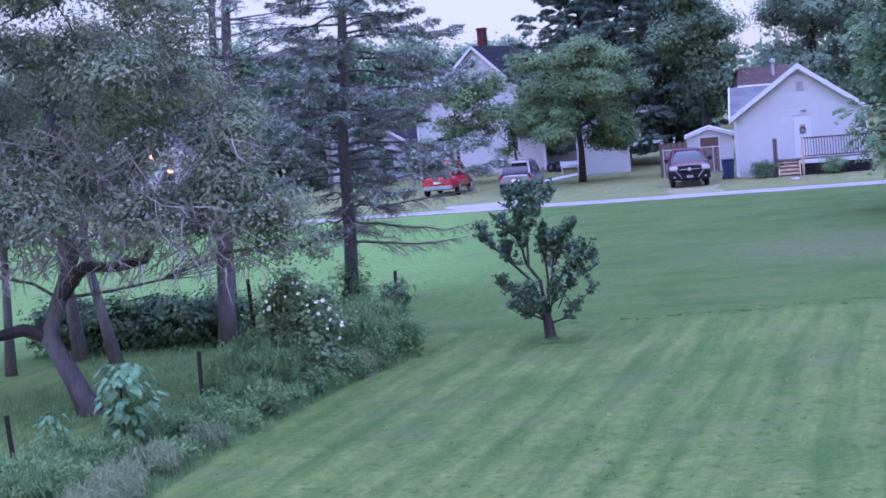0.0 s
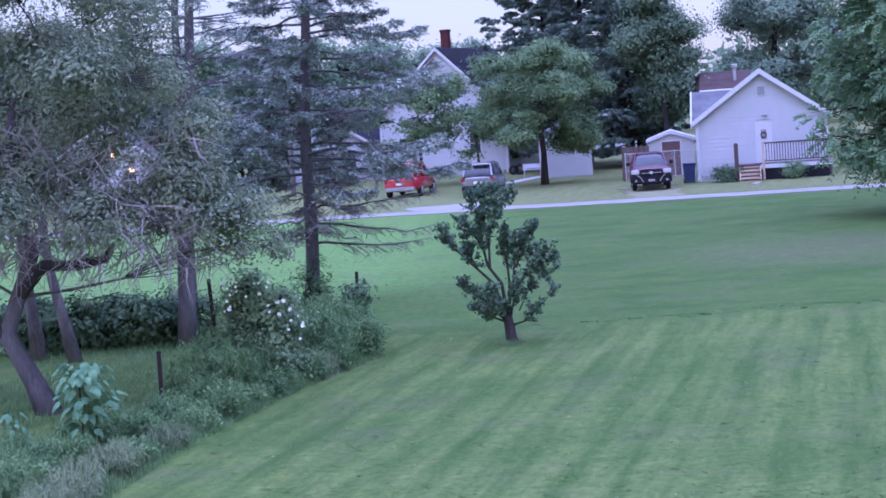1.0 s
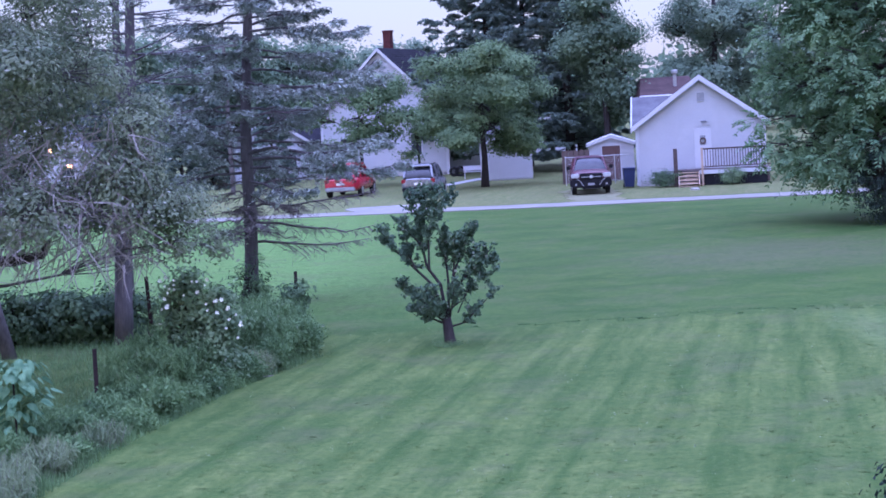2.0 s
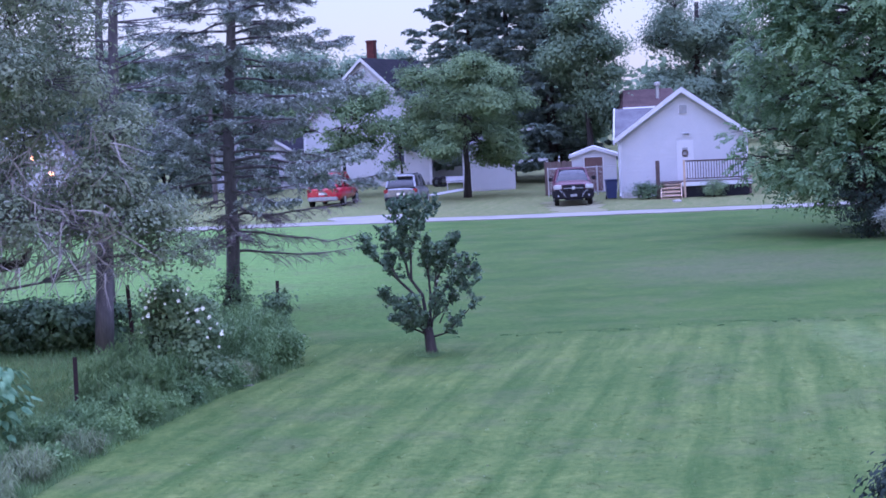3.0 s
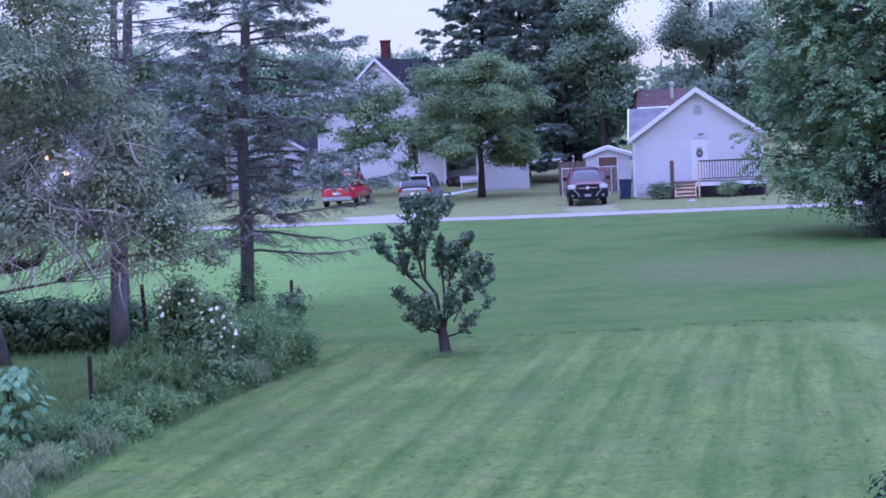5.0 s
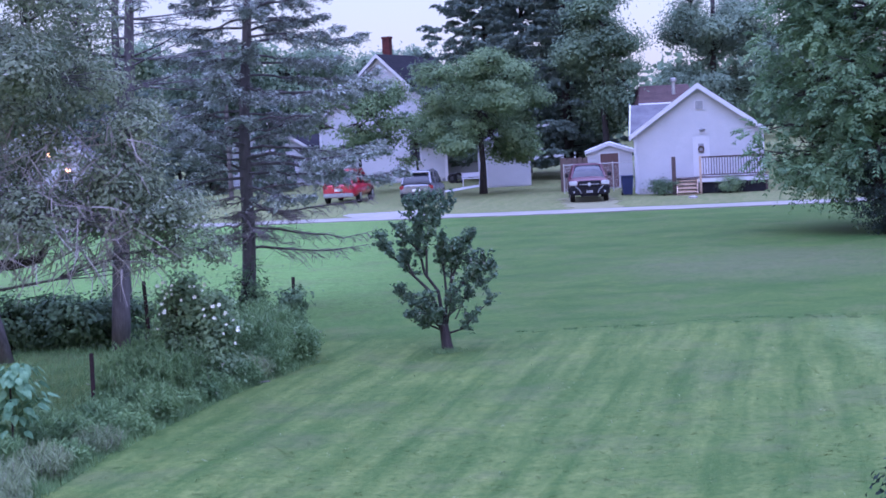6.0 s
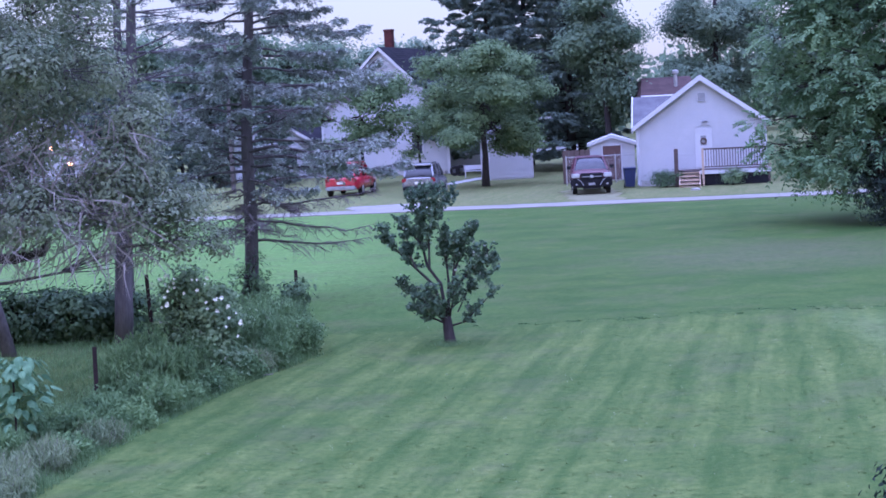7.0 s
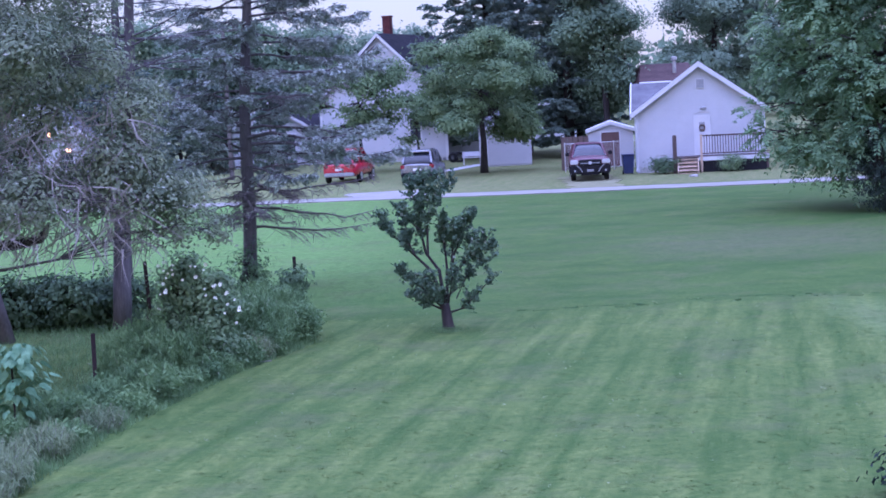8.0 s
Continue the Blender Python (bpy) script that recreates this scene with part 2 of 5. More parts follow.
M_FENCE_WOOD = surface("weathered_fence_wood", (0.085, 0.065, 0.062), (0.155, 0.118, 0.11), 0.85, 3.0, 30.0, 0.4, stretch=(1, 1, 0.2))
M_NEW_WOOD = surface("new_pine_boards", (0.36, 0.27, 0.20), (0.48, 0.37, 0.28), 0.7, 4.0, 40.0, 0.2, stretch=(0.2, 1, 1))
M_DARK_WOOD = surface("dark_stained_wood", (0.05, 0.035, 0.035), (0.09, 0.06, 0.06), 0.7, 4.0, 30.0, 0.3)
M_STEEL = surface("galvanised_steel", (0.35, 0.36, 0.38), (0.5, 0.5, 0.52), 0.45, 4.0, 40.0, 0.1, metal=0.8)
M_RUST = surface("rusty_post_steel", (0.022, 0.016, 0.018), (0.045, 0.03, 0.03), 0.8, 8.0, 50.0, 0.4, metal=0.2)
M_ROAD = surface("pale_worn_asphalt", (0.19, 0.18, 0.16), (0.25, 0.24, 0.215), 0.9, 0.6, 20.0, 0.4, dirt=(0.16, 0.16, 0.125))
M_GRAVEL = surface("pale_gravel", (0.20, 0.195, 0.18), (0.28, 0.27, 0.25), 0.95, 1.2, 24.0, 0.8, dirt=(0.18, 0.19, 0.14))
M_CONCRETE = surface("grey_concrete", (0.32, 0.32, 0.33), (0.42, 0.42, 0.42), 0.9, 2.0, 30.0, 0.3)
M_RED = surface("red_car_paint", (0.32, 0.006, 0.026), (0.38, 0.010, 0.032), 0.28, 2.0, 40.0, 0.0, coat=0.6)
M_DARKRED = surface("dark_red_car_paint", (0.056, 0.006, 0.018), (0.072, 0.009, 0.024), 0.42, 2.0, 40.0, 0.0, coat=0.15)
M_SILVER = surface("silver_car_paint", (0.16, 0.165, 0.19), (0.2, 0.205, 0.23), 0.3, 2.0, 40.0, 0.0, metal=0.5, coat=0.5)
M_GLASS = surface("dark_car_glass", (0.012, 0.014, 0.02), (0.025, 0.028, 0.035), 0.06, 2.0, 20.0, 0.0)
M_WINDOW = surface("house_window_glass", (0.03, 0.035, 0.05), (0.06, 0.065, 0.09), 0.05, 1.0, 12.0, 0.0)
M_TYRE = surface("tyre_rubber", (0.012, 0.012, 0.014), (0.03, 0.03, 0.032), 0.85, 6.0, 60.0, 0.3)
M_BLACK = surface("black_plastic", (0.010, 0.010, 0.014), (0.020, 0.020, 0.026), 0.82, 5.0, 50.0, 0.1)
M_GREYP = surface("grey_bumper_plastic", (0.20, 0.21, 0.24), (0.30, 0.31, 0.34), 0.5, 5.0, 50.0, 0.1)
M_LENS = surface("clear_lamp_lens", (0.38, 0.40, 0.44), (0.5, 0.51, 0.55), 0.15, 5.0, 50.0, 0.0)
M_TAIL = surface("red_tail_lens", (0.16, 0.008, 0.02), (0.22, 0.012, 0.026), 0.2, 5.0, 50.0, 0.0)
M_BLUE = surface("navy_bin_plastic", (0.012, 0.02, 0.075), (0.022, 0.032, 0.11), 0.5, 3.0, 30.0, 0.1)
M_PLATE = surface("pale_plate", (0.6, 0.6, 0.62), (0.7, 0.7, 0.72), 0.5, 5.0, 40.0, 0.0)
M_DIRT = surface("tan_dirt", (0.15, 0.155, 0.085), (0.19, 0.185, 0.11), 0.95, 1.0, 20.0, 0.5, dirt=(0.12, 0.15, 0.07))
M_STONE = surface("field_stone", (0.22, 0.21, 0.21), (0.36, 0.35, 0.34), 0.9, 3.0, 25.0, 0.5)


def glow(name, colour, strength):
    m, t, p = nodes_of(name)
    p.inputs["Base Color"].default_value = (*colour, 1)
    p.inputs["Emission Color"].default_value = (*colour, 1)
    p.inputs["Emission Strength"].default_value = strength
    return m


M_LAMP = glow("lit_porch_lamp", (1.0, 0.44, 0.14), 3.5)

# ---------------------------------------------------------------- mesh helpers
class Geo:
    """Collects vertices and faces of one part."""

    def __init__(self):
        self.v, self.f = [], []

    def add(self, verts, faces):
        n = len(self.v)
        self.v += [tuple(p) for p in verts]
        self.f += [tuple(i + n for i in q) for q in faces]
        return self

    def box(self, lo, hi, m=None):
        (a, b, c), (d, e, g) = lo, hi
        pts = [Vector(p) for p in ((a, b, c), (d, b, c), (d, e, c), (a, e, c), (a, b, g), (d, b, g), (d, e, g), (a, e, g))]
        if m is not None:
            pts = [m @ p for p in pts]
        return self.add(pts, [(0, 3, 2, 1), (4, 5, 6, 7), (0, 1, 5, 4), (1, 2, 6, 5), (2, 3, 7, 6), (3, 0, 4, 7)])

    def prism(self, outline, y0, y1):
        """An outline in x, z drawn out along y."""
        n = len(outline)
        pts = [(x, y0, z) for x, z in outline] + [(x, y1, z) for x, z in outline]
        return self.add(pts, [tuple(range(n)), tuple(range(2 * n - 1, n - 1, -1))] + [(i, i + n, (i + 1) % n + n, (i + 1) % n) for i in range(n)])

    def rings(self, rings, caps=True):
        n = len(rings[0])
        pts = [p for r in rings for p in r]
        fs = [(k * n + i, k * n + (i + 1) % n, (k + 1) * n + (i + 1) % n, (k + 1) * n + i) for k in range(len(rings) - 1) for i in range(n)]
        if caps:
            fs += [tuple(range(n - 1, -1, -1)), tuple(range((len(rings) - 1) * n, len(rings) * n))]
        return self.add(pts, fs)

    def tube(self, pts, radii, sides=6):
        pts = [Vector(p) for p in pts]
        if isinstance(radii, (int, float)):
            radii = [radii] * len(pts)
        out = []
        for i, p in enumerate(pts):
            d = (pts[min(i + 1, len(pts) - 1)] - pts[max(i - 1, 0)])
            d = d.normalized() if d.length > 1e-9 else Vector((0, 0, 1))
            a = d.cross(Vector((0, 1, 0)) if abs(d.y) < 0.9 else Vector((1, 0, 0))).normalized()
            b = d.cross(a)
            out.append([p + float(radii[i]) * (math.cos(k * math.tau / sides) * a + math.sin(k * math.tau / sides) * b) for k in range(sides)])
        return self.rings(out)

    def mesh(self, name, bevel=0.0, smooth=False):
        me = bpy.data.meshes.new(name)
        me.from_pydata(self.v, [], self.f)
        bm = bmesh.new()
        bm.from_mesh(me)
        bmesh.ops.recalc_face_normals(bm, faces=bm.faces)
        if bevel:
            edges = [e for e in bm.edges if len(e.link_faces) == 2 and e.calc_face_angle(0) > 0.6]
            bmesh.ops.bevel(bm, geom=edges, offset=bevel, segments=2, affect="EDGES", clamp_overlap=True)
        bm.to_mesh(me)
        bm.free()
        if smooth:
            for q in me.polygons:
                q.use_smooth = True
        return me


def part(name, geo, material, parent=None, label="", bevel=0.0, smooth=False):
    me = geo.mesh(name, bevel, smooth) if isinstance(geo, Geo) else geo
    if material is not None and not me.materials:
        me.materials.append(material)
    ob = new(name, me)
    ob.parent = parent
    return tagged(ob, label)


def thing(name, m, label, category, group="", kind=""):
    ob = new(name)
    ob.matrix_basis = m
    return tagged(ob, label, category, group, kind)


def fast_mesh(name, verts, size):
    """A mesh of separate faces with `size` corners each, from an array of corners."""
    me = bpy.data.meshes.new(name)
    verts = np.asarray(verts, dtype=np.float32).reshape(-1, 3)
    n = len(verts)
    me.vertices.add(n)
    me.vertices.foreach_set("co", verts.ravel())
    me.loops.add(n)
    me.loops.foreach_set("vertex_index", np.arange(n, dtype=np.int32))
    me.polygons.add(n // size)
    me.polygons.foreach_set("loop_start", np.arange(0, n, size, dtype=np.int32))
    me.polygons.foreach_set("loop_total", np.full(n // size, size, dtype=np.int32))
    me.update(calc_edges=True)
    return me


def unit(a):
    return a / np.maximum(np.linalg.norm(a, axis=-1, keepdims=True), 1e-9)


def leaf_quads(rng, centres, length, width, along=None, up=1.0, spread=0.9, face=None):
    """Pointed leaves, one kite each, tilted about the upright or about the way they face."""
    n = len(centres)
    nor = unit(rng.normal(size=(n, 3)) * spread + np.array([0, 0, up]) + (0 if face is None else face))
    d = rng.normal(size=(n, 3)) if along is None else along + rng.normal(size=(n, 3)) * 0.35
    d = unit(d - nor * (d * nor).sum(1, keepdims=True))
    s = np.cross(nor, d)
    k = rng.uniform(0.65, 1.3, size=(n, 1))
    L, W = length * k, width * k
    c = np.asarray(centres)
    fold = nor * W * 0.25
    return np.stack([c - d * L * 0.5, c + s * W * 0.5 + fold, c + d * L * 0.5, c - s * W * 0.5 + fold], axis=1)


def wobble(rng, a, b, n, amp):
    a, b = np.array(a, float), np.array(b, float)
    pts = [a + (b - a) * i / (n - 1) for i in range(n)]
    for i in range(1, n - 1):
        pts[i] = pts[i] + rng.normal(size=3) * amp
    return pts


def crown_points(rng, blob, n, clump):
    """Centres of leaf clumps in one uneven lobe of a crown."""
    c, r = np.array(blob[0], float), np.array(blob[1], float)
    d = unit(rng.normal(size=(n, 3)))
    rad = rng.uniform(0.2, 1.0, size=(n, 1)) ** 0.45 * rng.uniform(0.8, 1.12, size=(n, 1))
    return c + d * rad * r


def broadleaf(name, label, base, trunk_pts, trunk_r, blobs, per_blob, clump, per_clump, leaf, leaf_m, bark_m, seed, group="", category="tree", twig_r=0.012, flat=0.55, droop=0.0, limb_r=None):
    """Tapered trunk, a limb into each lobe of the crown, twigs to each clump, many leaves. Coordinates are relative to the base."""
    rng = np.random.default_rng(seed)
    ob = thing(name, pose(*base), label, category, group)
    tp = [np.array(p, float) for p in trunk_pts]
    g = Geo()
    g.tube(tp, [trunk_r * (1.25 if i == 0 else 1 - 0.7 * i / len(tp)) for i in range(len(tp))], 9)
    part("trunk", g, bark_m, ob, smooth=True)
    leaves = []
    nodes = [p for p in tp[1:] if p[2] > 0.25 * tp[-1][2]] or tp[-1:]
    for blob in sorted(blobs, key=lambda q: min(np.linalg.norm(np.array(q[0], float) - p) for p in tp)):
        gb = Geo()
        n = max(3, int(per_blob * (blob[2] if len(blob) > 2 else 1)))
        c = np.array(blob[0], float)
        below = [p for p in nodes if p[2] < c[2] + 0.15] or [tp[min(2, len(tp) - 1)]]
        root = min(below, key=lambda p: np.linalg.norm(p - c))
        first = any(root is p for p in tp)
        lr = (limb_r or max(trunk_r * 0.3, twig_r * 1.5)) * (1.0 if first else 0.6)
        limb = wobble(rng, root, c, 5, 0.05 * np.linalg.norm(c - root))
        gb.tube(limb, [lr * (1 - 0.16 * i) for i in range(5)], 6)
        nodes += limb[2:]
        cl = crown_points(rng, blob, n, clump)
        for p in cl:
            k = limb[int(rng.integers(2, 5))]
            tw = wobble(rng, k, p, 4, 0.06 * np.linalg.norm(p - k))
            gb.tube(tw, [twig_r * 1.6, twig_r * 1.2, twig_r * 0.8, twig_r * 0.35], 4)
        part("limb", gb, bark_m, ob)
        sc = rng.uniform(0.6, 1.35, size=(n, 1, 1))
        off = rng.normal(size=(n, per_clump, 3)) * np.array([1, 1, flat]) * clump * sc
        off[..., 2] -= droop * (off[..., 0] ** 2 + off[..., 1] ** 2) / max(clump, 0.01)
        face = (unit((cl - c) / np.array(blob[1], float))[:, None, :] * 0.9 + unit(off) * 0.35).reshape(-1, 3)
        pts = (cl[:, None, :] + off).reshape(-1, 3)
        ok = pts[:, 2] > 0.05
        leaves.append(leaf_quads(rng, pts[ok], leaf[0], leaf[1], up=0.7, spread=0.38, face=face[ok]))
    if leaves:
        part("crown", fast_mesh("crown", np.concatenate(leaves), 4), leaf_m, ob)
    return ob


def conifer(name, label, base, height, trunk_r, reach, start, leaf_m, bark_m, seed, group="", bare=0.0, step=0.55, per_whorl=6, needle=(0.10, 0.03), twigs=12, per_twig=14, lean=0.0, top=0.06, twig_len=0.38, sparse=1.0, sag=0.18, dead_reach=0.7):
    """Upright trunk with whorls of boughs; each bough carries side twigs thick with needles. Below `bare` metres the boughs are dead."""
    rng = np.random.default_rng(seed)
    ob = thing(name, pose(*base), label, "tree", group)
    tp = [np.array((lean * z + 0.04 * math.sin(z * 1.3 + seed), 0.03 * math.cos(z * 1.7 + seed), z)) for z in np.linspace(0, height, 14)]
    g = Geo()
    g.tube(tp, [trunk_r * (1.02 if i == 0 else (1 - 0.93 * i / 13)) for i in range(14)], 9)
    part("trunk", g, bark_m, ob, smooth=True)
    out = []
    z = start
    while z < height - 0.3:
        f = (z - start) / (height - start)
        L0 = reach * ((1 - f) ** 0.8 + top) * (0.75 + 0.25 * min(1, f * 5))
        for k in range(per_whorl):
            a = k * math.tau / per_whorl + rng.uniform(0, 1.0)
            zz = z + rng.uniform(-0.3, 0.3)
            L = L0 * rng.uniform(0.55, 1.15) * (1.0 if zz >= bare else dead_reach)
            d = np.array([math.cos(a), math.sin(a), 0])
            root = np.array([lean * zz, 0, zz])
            rise = rng.uniform(-0.12, 0.28)
            side = np.array([-d[1], d[0], 0]) * rng.uniform(-0.3, 0.3)
            pts = [root + d * L * s + side * L * s * s + np.array([0, 0, L * (-sag * s + (sag * 0.9) * s ** 2.5 + rise * s)]) for s in np.linspace(0, 1, 7)]
            r = 0.011 + 0.006 * L
            dead = zz < bare
            if dead:
                pts = [p_ + rng.normal(size=3) * 0.05 * (0 < i_) for i_, p_ in enumerate(pts)]
            gb = gd = Geo()
            gb.tube(pts, [r * (1 - 0.85 * i / 6) for i in range(7)], 5)
            n_tw = int(twigs * (0.7 if dead else 1))
            for s in rng.uniform(0.22 if not dead else 0.3, 1.0, size=n_tw):
                i = min(int(s * 6), 5)
                u = s * 6 - i
                p = pts[i] * (1 - u) + pts[i + 1] * u
                sd = unit(np.array([-d[1], d[0], 0]) * rng.choice([-1, 1]) * rng.uniform(0.6, 1.2) + d * 0.8 + np.array([0, 0, rng.uniform(-0.45, 0.1 if not dead else -0.1)]))
                tl = twig_len * rng.uniform(0.5, 1.2) * (1.1 - 0.5 * s)
                q = p + sd * tl
                gb.tube([p, (p + q) / 2 + rng.normal(size=3) * 0.02, q], [0.008, 0.006, 0.003], 3)
                if dead:
                    for _ in range(2):
                        e = q + unit(rng.normal(size=3) + sd - np.array([0, 0, 0.4])) * tl * 0.6
                        gd.tube([(p + q) / 2, e], [0.005, 0.002], 3)
                    if rng.random() > 0.12:
                        continue
                if rng.random() > sparse:
                    continue
                w = rng.uniform(0, 1, size=(per_twig, 1))
                c = p + (q - p) * w + rng.normal(size=(per_twig, 3)) * 0.035
                out.append(leaf_quads(rng, c, needle[0], needle[1], along=np.tile(sd, (per_twig, 1)), up=0.7, spread=0.8))
            part("dead_bough" if dead else "bough", gb, M_TWIG_DARK if dead else bark_m, ob)
        z += step * rng.uniform(0.8, 1.2)
    if out:
        part("crown", fast_mesh("crown", np.concatenate(out), 4), leaf_m, ob)
    return ob


def blades_mesh(rng, base, height, width, lean=0.35):
    """Single bent grass blades, one triangle each."""
    n = len(base)
    a = rng.uniform(0, math.tau, size=n)
    s = np.stack([np.cos(a), np.sin(a), np.zeros(n)], 1)
    h = (height * rng.uniform(0.45, 1.2, size=n))[:, None]
    top = base + np.concatenate([rng.normal(size=(n, 2)) * lean * h, h], 1)
    w = width * rng.uniform(0.6, 1.3, size=(n, 1))
    return fast_mesh("blades", np.stack([base - s * w / 2, base + s * w / 2, top], 1), 3)

# ---------------------------------------------------------------- ground, road, drives
def spaced(lo, hi, near_lo, near_hi, fine, coarse_n):
    a = np.concatenate([lo + (near_lo - lo) * (1 - np.linspace(1, 0, coarse_n, endpoint=False) ** 2), np.arange(near_lo, near_hi, fine), near_hi + (hi - near_hi) * np.linspace(0, 1, coarse_n) ** 2])
    return np.unique(np.round(a, 3))


def ground_z(x, y):
    """A nearly level yard: soft dips."""
    z = 0.018 * np.sin(x * 0.9 + 0.4 * y) * np.sin(y * 0.55) + 0.012 * np.sin(x * 2.3 - y * 1.1)
    z = z * (y < 64)
    return z


gx, gy = spaced(-900, 900, -14, 16, 0.3, 30), spaced(-300, 2500, 14, 64, 0.22, 30)
X, Y = np.meshgrid(gx, gy)
Z = ground_z(X, Y)
nx, ny = len(gx), len(gy)
quads = (np.arange(ny - 1)[:, None] * nx + np.arange(nx - 1)[None, :]).reshape(-1)
quads = np.stack([quads, quads + 1, quads + nx + 1, quads + nx], 1)
ground_me = bpy.data.meshes.new("ground")
ground_me.from_pydata(np.stack([X.ravel(), Y.ravel(), Z.ravel()], 1).tolist(), [], quads.tolist())
ground_me.shade_smooth()
ground = part("ground", ground_me, M_LAWN)
tagged(ground, "striped mown green lawn with dry patches", "lawn", kind="structure")


def strip(name, pts, width, z, material, label, category, ragged=0.07):
    """A strip of paving with slightly ragged edges and a thin raised edge."""
    rng = np.random.default_rng(3)
    g = Geo()
    left, right = [], []
    dense = []
    for (a, b) in zip(pts[:-1], pts[1:]):
        n = max(2, int((Vector(b) - Vector(a)).length / 0.7))
        dense += [Vector(a).lerp(Vector(b), i / n) for i in range(n)]
    dense.append(Vector(pts[-1]))
    for i, p in enumerate(dense):
        d = (dense[min(i + 1, len(dense) - 1)] - dense[max(i - 1, 0)]).normalized()
        s = Vector((-d.y, d.x))
        left.append(p + s * (width / 2 + rng.uniform(-ragged, ragged)))
        right.append(p - s * (width / 2 + rng.uniform(-ragged, ragged)))
    n = len(dense)
    verts = [(p.x, p.y, z) for p in left] + [(p.x, p.y, z) for p in right] + [(p.x, p.y, -0.1) for p in left] + [(p.x, p.y, -0.1) for p in right]
    faces = [(i, i + 1, n + i + 1, n + i) for i in range(n - 1)] + [(i, 2 * n + i, 2 * n + i + 1, i + 1) for i in range(n - 1)] + [(n + i, n + i + 1, 3 * n + i + 1, 3 * n + i) for i in range(n - 1)]
    g.add(verts, faces)
    return tagged(part(name, g, material), label, category, kind="structure")


strip("road", [(-120, 90.0), (-30, 75.6), (-5, 71.3), (5, 69.15), (15, 67.7), (60, 62.0), (130, 55)], 2.3, 0.03, M_ROAD, "narrow pale grey worn asphalt lane", "road")
strip("driveway", [(-2.7, 71.2), (-2.75, 73.5), (-2.9, 75.5)], 3.6, 0.022, M_GRAVEL, "pale gravel driveway joining the lane", "driveway", 0.4)
strip("drive_track", [(6.7, 70.2), (6.9, 80.0)], 2.4, 0.018, M_DIRT, "worn tan dirt parking spot under the pickup", "driveway", 0.35)
strip("path", [(-0.2, 92.0), (2.4, 99.0)], 0.9, 0.02, M_CONCRETE, "pale concrete garden path", "path")


# ---------------------------------------------------------------- houses
def lap_siding(parent, half, z0, eave, peak, y, course, openings=(), sl=None):
    """Courses of lapped boards across a gable wall, each a board of its own."""
    slope = (peak - eave) / half
    z = z0
    while z < peak - 0.1:
        h = min(course, peak - z)
        w = half if z + h / 2 < eave else max((peak - (z + h)) / slope, 0.05)
        w0 = half if z < eave else (peak - z) / slope
        spans = [(-w0, w0, -w, w)]
        for ox0, ox1, oz0, oz1 in openings:
            if oz0 < z + h / 2 < oz1:
                nxt = []
                for a, b, c, d in spans:
                    if a < ox0 < b:
                        nxt += [(a, ox0, c, ox0), (ox1, b, ox1, d)]
                    else:
                        nxt.append((a, b, c, d))
                spans = nxt
        for a, b, c, d in spans:
            g = Geo()
            pts = [(a, y - 0.0245, z), (b, y - 0.0245, z), (d, y - 0.008, z + h), (c, y - 0.008, z + h), (a, y + 0.02, z), (b, y + 0.02, z), (d, y + 0.02, z + h), (c, y + 0.02, z + h)]
            g.add(pts, [(0, 1, 2, 3), (4, 7, 6, 5), (0, 4, 5, 1), (1, 5, 6, 2), (2, 6, 7, 3), (3, 7, 4, 0)])
            part("siding_board", g, M_SIDING, parent)
        z += course


def gable_roof(parent, half, eave, peak, y0, y1, over, material, thick=0.14, name="roof"):
    s = (peak - eave) / half
    e = half + over
    ze = eave - s * over
    for sg in (-1, 1):
        g = Geo()
        g.add([(0, y0, peak + thick), (sg * e, y0, ze + thick), (sg * e, y0, ze), (0, y0, peak), (0, y1, peak + thick), (sg * e, y1, ze + thick), (sg * e, y1, ze), (0, y1, peak)],
              [(0, 1, 2, 3), (7, 6, 5, 4), (0, 4, 5, 1), (1, 5, 6, 2), (2, 6, 7, 3), (3, 7, 4, 0)])
        r = part(name, g, material, parent)
        # raised shingle courses
        gc = Geo()
        L = math.hypot(e, peak - ze)
        n = int(L / 0.22)
        for k in range(n):
            a, b = k / n, (k + 1) / n
            xa, za, xb, zb = sg * e * a, peak + (ze - peak) * a + thick, sg * e * b, peak + (ze - peak) * b + thick
            gc.add([(xa, y0 + 0.02, za + 0.004), (xb, y0 + 0.02, zb + 0.022), (xb, y1 - 0.02, zb + 0.022), (xa, y1 - 0.02, za + 0.004), (xb, y0 + 0.02, zb), (xb, y1 - 0.02, zb)], [(0, 1, 2, 3), (1, 4, 5, 2)])
        part("shingle_course", gc, material, r)
        gt = Geo()
        gt.add([(0, y0 - 0.03, peak + thick * 1.02), (sg * e, y0 - 0.03, ze + thick * 1.02), (sg * e, y0 - 0.03, ze - 0.08), (0, y0 - 0.03, peak - 0.1), (0, y0 - 0.003, peak + thick * 1.02), (sg * e, y0 - 0.003, ze + thick * 1.02), (sg * e, y0 - 0.003, ze - 0.08), (0, y0 - 0.003, peak - 0.1)],
               [(0, 1, 2, 3), (7, 6, 5, 4), (0, 4, 5, 1), (1, 5, 6, 2), (2, 6, 7, 3), (3, 7, 4, 0)])
        part("rake_board", gt, M_TRIM, parent)


def shell(parent, half, z0, eave, peak, y0, y1, material, name="wall"):
    g = Geo()
    g.prism([(-half, z0), (half, z0), (half, eave), (0, peak - 0.005), (-half, eave)], y0, y1)
    return part(name, g, material, parent)


